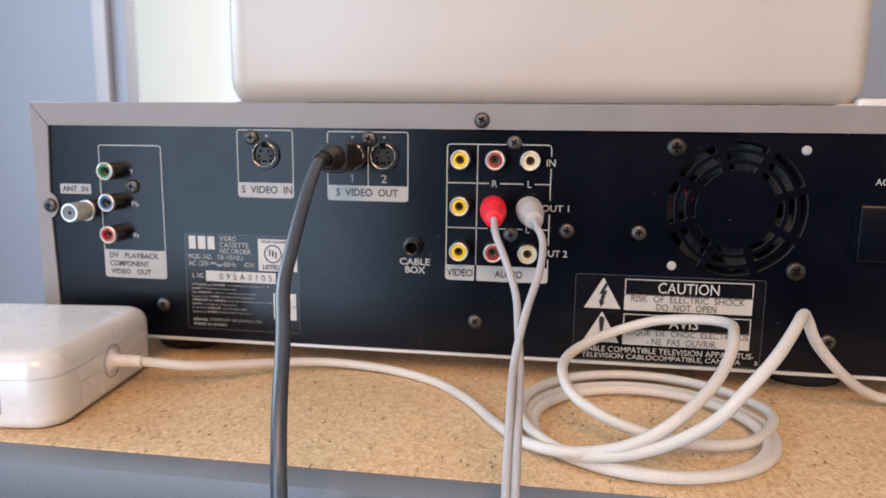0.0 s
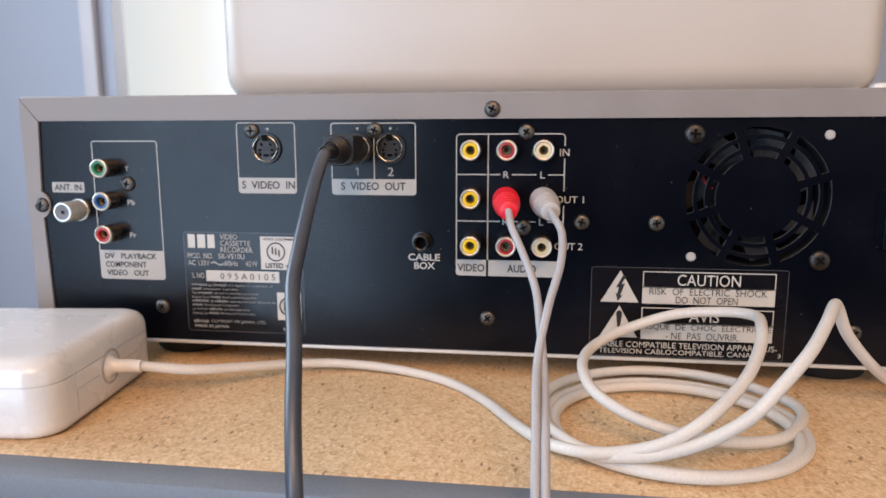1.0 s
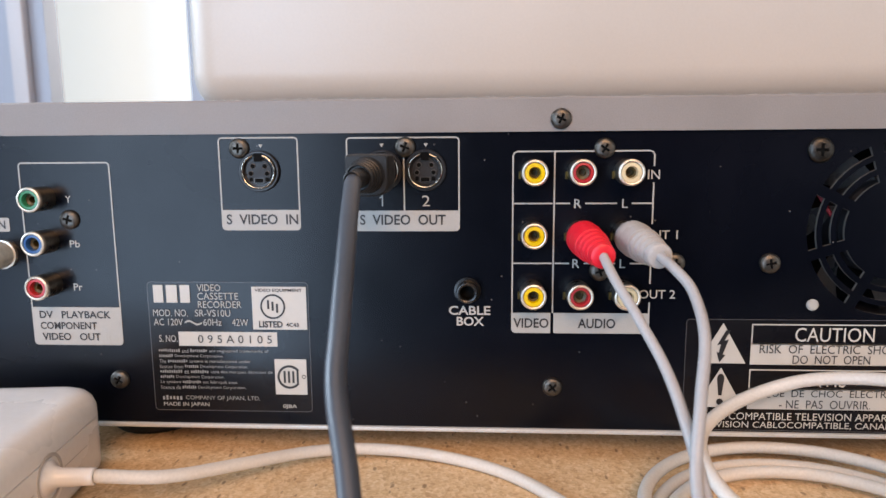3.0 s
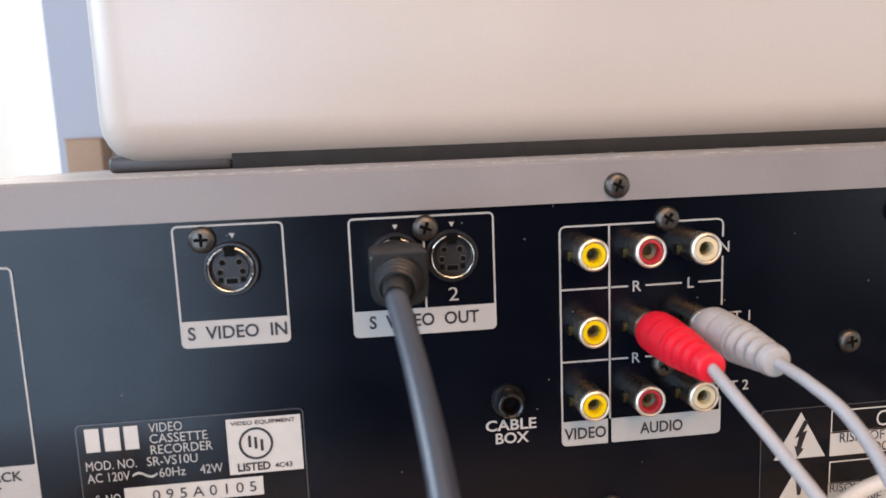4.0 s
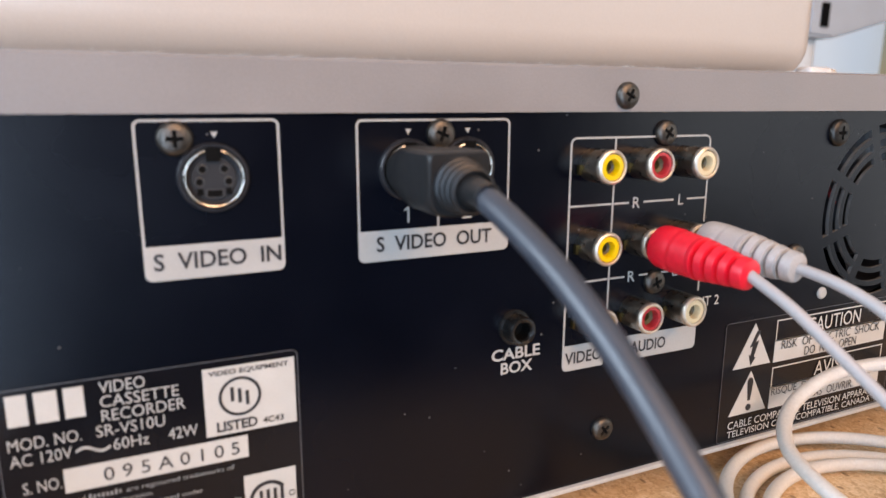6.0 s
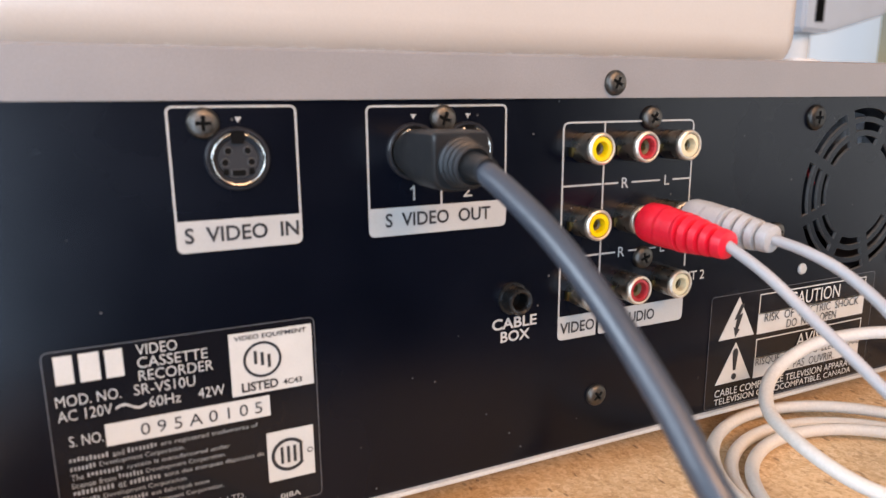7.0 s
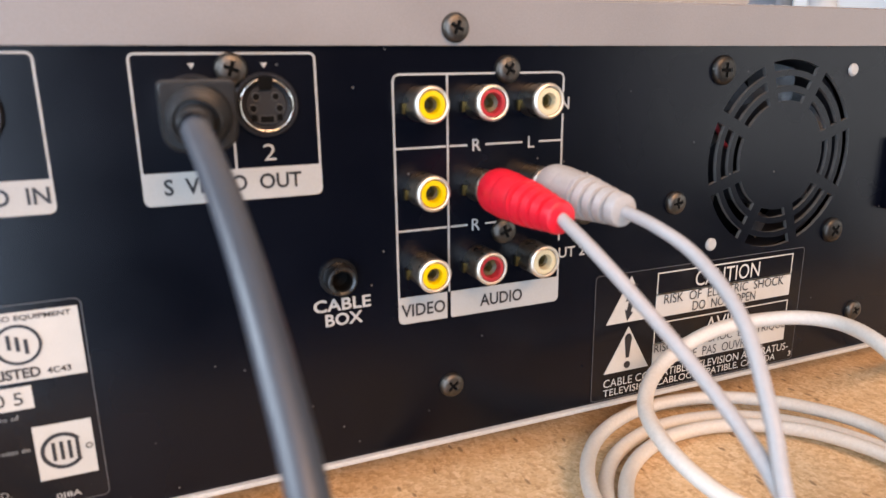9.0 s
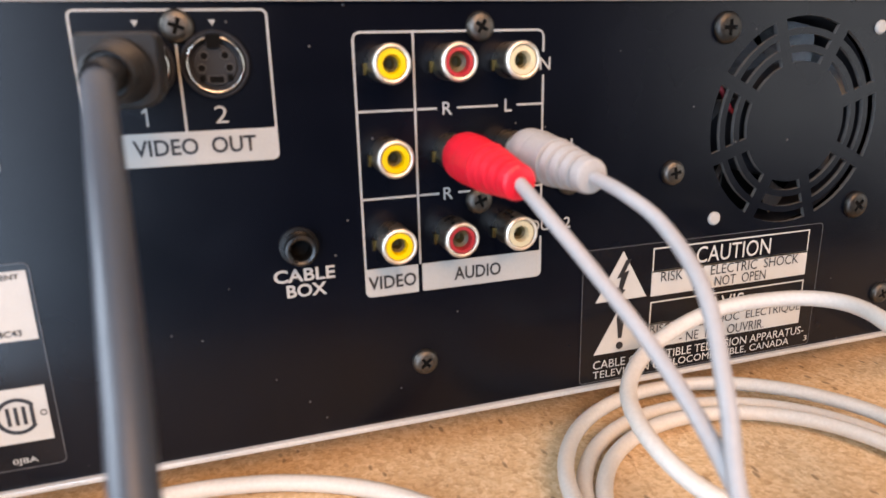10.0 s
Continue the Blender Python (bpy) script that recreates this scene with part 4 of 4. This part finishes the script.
# Black slab stands in for the shaded gap under the case.
part("base", box(bmesh.new(), -0.140, 0.152, 0.101, 0.328, VZ1, 0.1300, 0.0004), RUBBER, case, "low black slab standing in for the shaded gap")
# The left foot takes the shade-darkened plastic, the right one the case's own.
for x0, x1, skin in ((-0.1868, -0.1405, FOOTSHADE), (0.1525, 0.1652, CASE)):
    part("foot", box(bmesh.new(), x0, x1, 0.0975 if skin is CASE else 0.1040, 0.334, VZ1, 0.1300, 0.0020, 3), skin, case, "low plastic foot ridge")
lead = thing("white_lead", (0.19, 0.12, VZ1), "thin white lead with a plug lying on the recorder", "cable")
part("plug", box(bmesh.new(), 0.1615, 0.1775, 0.094, 0.104, VZ1 + 0.0002, VZ1 + 0.0088, 0.0022, 3), ADAPTER, lead)
part("cord", tube(bmesh.new(), glide([(0.176, 0.099, VZ1 + 0.0064), (0.183, 0.100, VZ1 + 0.0060), (0.190, 0.103, VZ1 + 0.003), (0.205, 0.11, 0.09), (0.215, 0.13, 0.03), (0.24, 0.17, TOP + 0.0017), (0.30, 0.30, TOP + 0.0017)]), 0.0017, 10), CORDPOWER, lead)

# ---- power adapter ----
adapter = thing("power_adapter", (-0.2135, -0.0502, TOP), "glossy white square laptop power adapter with rounded edges on the desk", "power adapter")
A = pose(-0.2135, -0.0502, TOP, 0, 0, 6.3)


def turned(bm, m=A):
    bmesh.ops.transform(bm, matrix=m, verts=bm.verts)
    return bm


bm = bmesh.new()
HALF, TALL = 0.040, 0.0288
levels = [(0.0003, HALF - 0.0030), (0.0009, HALF - 0.0014), (0.0024, HALF - 0.0003), (0.0040, HALF), (0.0193, HALF), (0.0194, HALF - 0.0004), (0.0197, HALF - 0.0004), (0.0198, HALF), (0.0232, HALF - 0.0001), (0.0255, HALF - 0.0008), (0.0273, HALF - 0.0022), (0.0284, HALF - 0.0043), (TALL, HALF - 0.0075)]
rows = []
for z, h in levels:
    r = 0.0105 - (HALF - h) * 0.6
    rows.append([bm.verts.new((x, y, z)) for x, y in rounded(-h, h, -h, h, r, 7)])
for a, b in zip(rows[:-1], rows[1:]):
    for i in range(len(a)):
        j = (i + 1) % len(a)
        bm.faces.new((a[i], a[j], b[j], b[i]))
bm.faces.new(rows[0])
bm.faces.new(rows[-1])
body = part("body", turned(bm), ADAPTER, adapter, "glossy white plastic shell")
part("outlet_ring", turned(lathe(bmesh.new(), [(0.0, 0.0070), (0.0003, 0.0070), (0.0004, 0.0062), (-0.0010, 0.0057), (-0.0012, 0.0)], (HALF, 0.0, 0.0140), (1, 0, 0), 36)), PLUGWHITE, adapter, "round grey-white cord outlet")
part("sleeve", turned(lathe(bmesh.new(), [(0.0, 0.0050), (0.0012, 0.0034), (0.0030, 0.0027), (0.0125, 0.0025), (0.0128, 0.0021)], (HALF, 0.0, 0.0140), (1, 0, 0), 28)), ADAPTER, adapter, "white strain-relief sleeve")
bm = bmesh.new()
for x0, x1, z0, z1 in ((-0.0200, 0.0200, 0.0188, 0.0191), (0.0186, 0.0200, 0.0065, 0.0180), (-0.0200, 0.0186, 0.0104, 0.0106)):
    box(bm, x0, x1, -HALF - 0.0001, -HALF + 0.001, z0, z1, 0.00004)
for y0, y1, z0, z1 in ((-0.0242, -0.0240, 0.0050, 0.0132), (-0.0242, -0.0085, 0.0131, 0.0133), (0.0085, 0.0230, 0.0131, 0.0133)):
    box(bm, HALF - 0.001, HALF + 0.0001, y0, y1, z0, z1)
part("hook_outline", turned(bm), SEAM, adapter, "fine grey seam of a folding cord hook")

LEAD = [(-0.1622, -0.0443, 0.0160), (-0.1435, -0.0380, 0.0130), (-0.1268, -0.0229, 0.0098), (-0.1094, -0.0078, 0.0070), (-0.0902, -0.0011, 0.0055), (-0.0657, -0.0033, 0.0045), (-0.0432, -0.0143, 0.0042), (-0.0264, -0.0328, 0.0042), (-0.0123, -0.0567, 0.0045), (-0.0017, -0.0728, 0.0060)]
RISING = [(0.0102, -0.0827, 0.0085), (0.0206, -0.0852, 0.0105), (0.0323, -0.0869, 0.0150), (0.0445, -0.0840, 0.0220), (0.0580, -0.0715, 0.0300), (0.0668, -0.0560, 0.0360), (0.0710, -0.0430, 0.0400), (0.0730, -0.0290, 0.0402), (0.0650, -0.0185, 0.0388), (0.0482, -0.0124, 0.0357), (0.0300, -0.0135, 0.0297), (0.0163, -0.0233, 0.0252), (0.0106, -0.0380, 0.0226)]
FALLING = [(0.0127, -0.0521, 0.0185), (0.0202, -0.0623, 0.0155), (0.0311, -0.0680, 0.0125), (0.0478, -0.0694, 0.0090), (0.0643, -0.0655, 0.0070), (0.0778, -0.0570, 0.0065)]
TURNS = []
for k in range(3 * 12 - 4):
    u = k / 12
    a = radians(8 + 30 * k)
    cx, cy = 0.0417 - 0.0006 * u, -0.0422 - 0.0036 * u
    ra, rb = 0.0478 - 0.0032 * u, 0.0458 - 0.0034 * u
    z = 0.0064 - 0.0009 * u + 0.0010 * math.sin(a * 0.5 + 1.0)
    TURNS.append((cx + ra * math.cos(a), cy + rb * math.sin(a), max(z, TOP + 0.0021)))
TAIL = [(0.0172, -0.0848, 0.0085), (0.0290, -0.0872, 0.0110), (0.0421, -0.0882, 0.0160), (0.0549, -0.0877, 0.0240), (0.0643, -0.0842, 0.0330), (0.0743, -0.0770, 0.0415), (0.0842, -0.0625, 0.0470), (0.0914, -0.0495, 0.0497), (0.0944, -0.0455, 0.0476), (0.1008, -0.0400, 0.0370), (0.1160, -0.0268, 0.0220), (0.1327, -0.0110, 0.0100), (0.1480, -0.0040, 0.0050), (0.1800, 0.0000, 0.0041), (0.2600, 0.0100, 0.0041), (0.4500, -0.0100, 0.0041)]
part("cord", tube(bmesh.new(), glide(LEAD + RISING + FALLING + TURNS + TAIL, 8), 0.0020, 14), CORDPOWER, adapter, "white power cord in a loose coil", sharp=60)


# ---- audio cable ----
def ridged_plug(name, start, end, material, parent, label):
    a, b = Vector(start), Vector(end)
    length = (b - a).length
    shape = [(0.0, 0.0), (0.0, 0.0044), (0.02, 0.0051), (0.06, 0.0054), (0.22, 0.0055), (0.235, 0.00535), (0.255, 0.00535), (0.27, 0.0054)]
    for k in range(5):
        shape += [(0.30 + 0.034 * k, 0.00535 - 0.00006 * k), (0.313 + 0.034 * k, 0.00522 - 0.00006 * k)]
    shape.append((0.475, 0.0052))
    for k in range(4):
        s = 0.50 + 0.115 * k
        r = 0.0051 - 0.00042 * k
        shape += [(s, r), (s + 0.012, r - 0.0013), (s + 0.038, r - 0.0013), (s + 0.050, r - 0.0001)]
    shape += [(0.96, 0.0036), (0.985, 0.0034), (1.0, 0.0028), (1.0, 0.0)]
    return part(name, lathe(bmesh.new(), [(s * length, r) for s, r in shape], a, b - a, 32), material, parent, label)


audio = thing("audio_cable", (-0.005, -0.06, TOP), "thin white twin audio cable with a red and a white plug", "cable")
ridged_plug("plug", (-0.0198, -0.0096, 0.0805), (-0.0176, -0.0356, 0.0784), PLUGRED, audio, "bright red ridged phono plug")
ridged_plug("plug", (-0.0050, -0.0096, 0.0805), (-0.0022, -0.0352, 0.0784), PLUGWHITE, audio, "grey-white ridged phono plug")
CORD_R = [(-0.0176, -0.0350, 0.0785), (-0.0160, -0.0447, 0.0736), (-0.0120, -0.0528, 0.0662), (-0.0074, -0.0642, 0.0562), (-0.0057, -0.0773, 0.0467), (-0.0043, -0.0901, 0.0343), (-0.0040, -0.1080, 0.0230), (-0.0038, -0.1200, 0.0060), (-0.0036, -0.1240, -0.0300), (-0.0036, -0.1230, -0.2500), (-0.0096, -0.1200, -0.7280)]
CORD_W = [(-0.0022, -0.0346, 0.0785), (-0.0008, -0.0437, 0.0767), (0.0013, -0.0532, 0.0726), (0.0006, -0.0658, 0.0648), (-0.0033, -0.0772, 0.0531), (-0.0064, -0.0872, 0.0384), (-0.0066, -0.1060, 0.0250), (-0.0065, -0.1195, 0.0070), (-0.0063, -0.1235, -0.0300), (-0.0063, -0.1228, -0.2500), (-0.0123, -0.1200, -0.7280)]
part("cord", tube(bmesh.new(), glide(CORD_R), 0.00135, 12), CORDWHITE, audio, sharp=60)
part("cord", tube(bmesh.new(), glide(CORD_W), 0.00135, 12), CORDWHITE, audio, sharp=60)

# ---- S-video cable ----
svc = thing("s_video_cable", (-0.083, -0.05, TOP), "black S-video cable with a moulded plug", "cable")
PX, PZ = -0.0838, 0.1008


def plug_edge(a, flat):
    """Distance from the plug's axis to its side: a circle at the socket, flat on top and round below at the front."""
    c, d = math.cos(a), math.sin(a)
    if d >= 0:
        r = ((abs(c) / 0.0064) ** 14 + (d / 0.0057) ** 14) ** (-1 / 14)
    else:
        r = ((abs(c) / 0.0064) ** 3.6 + (-d / 0.0065) ** 3.6) ** (-1 / 3.6)
    return 0.0055 * (1 - flat) + r * flat


bm = bmesh.new()
rows = []
for y, size, flat in ((-0.0012, 0.92, 0.0), (-0.0030, 0.97, 0.0), (-0.0060, 1.0, 0.25), (-0.0110, 1.0, 0.75), (-0.0150, 1.0, 1.0), (-0.0250, 1.0, 1.0), (-0.0259, 0.99, 1.0), (-0.0267, 0.965, 1.0), (-0.0271, 0.92, 1.0)):
    turn = [2 * math.pi * k / 56 for k in range(56)]
    rows.append([bm.verts.new((PX + size * plug_edge(a, flat) * math.cos(a), y, PZ + size * plug_edge(a, flat) * math.sin(a))) for a in turn])
for a, b in zip(rows[:-1], rows[1:]):
    for k in range(56):
        j = (k + 1) % 56
        bm.faces.new((a[k], a[j], b[j], b[k]))
bm.faces.new(rows[0])
bm.faces.new(rows[-1])
part("plug", bm, PLUGBLACK, svc, "moulded black plug housing, flat on top")
ridges = [(-0.0004, 0.0056)]
for k in range(4):
    at, r = 0.0006 + 0.0019 * k, 0.0052 - 0.00032 * k
    ridges += [(at, r - 0.0001), (at + 0.0003, r), (at + 0.0010, r - 0.0001), (at + 0.0013, r - 0.0008), (at + 0.0017, r - 0.0009)]
ridges = ridges[:-2] + [(0.0076, 0.0036), (0.0066, 0.0033), (0.0066, 0.0029), (0.0110, 0.0026), (0.0138, 0.0025), (0.0140, 0.0022)]
CORD_B = [(-0.0848, -0.0360, 0.1002), (-0.0851, -0.0410, 0.0990), (-0.0843, -0.0480, 0.0960), (-0.0830, -0.0591, 0.0902), (-0.0817, -0.0712, 0.0820), (-0.0805, -0.0844, 0.0708), (-0.0795, -0.0939, 0.0610), (-0.0752, -0.1058, 0.0484), (-0.0700, -0.1230, 0.0300), (-0.0665, -0.1330, 0.0080), (-0.0645, -0.1370, -0.0300), (-0.0630, -0.1370, -0.2500), (-0.0600, -0.1300, -0.7280)]
part("strain_relief", lathe(bmesh.new(), ridges, (PX - 0.0002, -0.0268, PZ - 0.0004), (-0.10, -1.0, -0.05), 32), PLUGBLACK, svc, "ridged black strain relief")
part("cord", tube(bmesh.new(), glide(CORD_B), 0.0023, 16), CORDBLACK, svc, "smooth black cord", sharp=60)

# ---- far things ----
box_ = thing("cardboard_box", (-0.556, 1.06, 0.048), "small brown cardboard box standing on the window sill", "box")
part("carton", box(bmesh.new(), -0.581, -0.524, 1.045, 1.09, 0.048, 0.170, 0.002), CARD, box_)
part("flap", box(bmesh.new(), -0.582, -0.523, 1.043, 1.066, 0.170, 0.1715, 0.0005), CARD, box_)

stand = thing("appliance", (1.22, 0.90, Z0), "grey plastic appliance head with a dark slot on a white stand", "appliance")
bm = bmesh.new()
profile = [(1.13, 0.250), (1.205, 0.246), (1.39, 0.292), (1.40, 0.42), (1.13, 0.42)]
f0 = [bm.verts.new((x, 0.86, z)) for x, z in profile]
f1 = [bm.verts.new((x, 0.98, z)) for x, z in profile]
bm.faces.new(f0)
bm.faces.new(f1)
for i in range(5):
    j = (i + 1) % 5
    bm.faces.new((f0[i], f0[j], f1[j], f1[i]))
bmesh.ops.bevel(bm, geom=list(bm.edges), offset=0.006, segments=2, affect="EDGES")
part("head", bm, GREYPLASTIC, stand, "grey plastic housing")
part("slot", box(bmesh.new(), 1.161, 1.184, 0.857, 0.862, 0.268, 0.316, 0.001), HOLESHADE, stand, "dark slot")
part("post", lathe(bmesh.new(), [(0.0, 0.11), (0.02, 0.11), (0.03, 0.03), (0.99, 0.028)], (1.185, 0.92, Z0), (0, 0, 1), 28), CEIL, stand, "white round post")

# ---- lint on the cover ----
rng = random.Random(11)
bm = bmesh.new()
for k in range(240):
    x = rng.uniform(-0.15, 0.16)
    y = rng.choice((rng.uniform(0.0, 0.004), rng.uniform(0.0, 0.012), rng.uniform(0.06, 0.09)))
    a = rng.uniform(0, 6.28)
    l = rng.uniform(0.0008, 0.0034)
    p = Vector((x, y, VZ1 + 0.0001))
    d = Vector((math.cos(a), math.sin(a) * 0.5, 0)) * l
    if p.y - l * 0.5 < 0:
        p.y += l * 0.5
    tube(bm, glide([p, p + d * 0.5 + Vector((0, 0, rng.uniform(0.00005, 0.0005))), p + d + Vector((0, 0, rng.uniform(0, 0.0003)))], 3), 0.00005, 4)
whole("lint", bm, LINT, "pale dust fibres on the recorder's cover", "dust", kind="stuff")
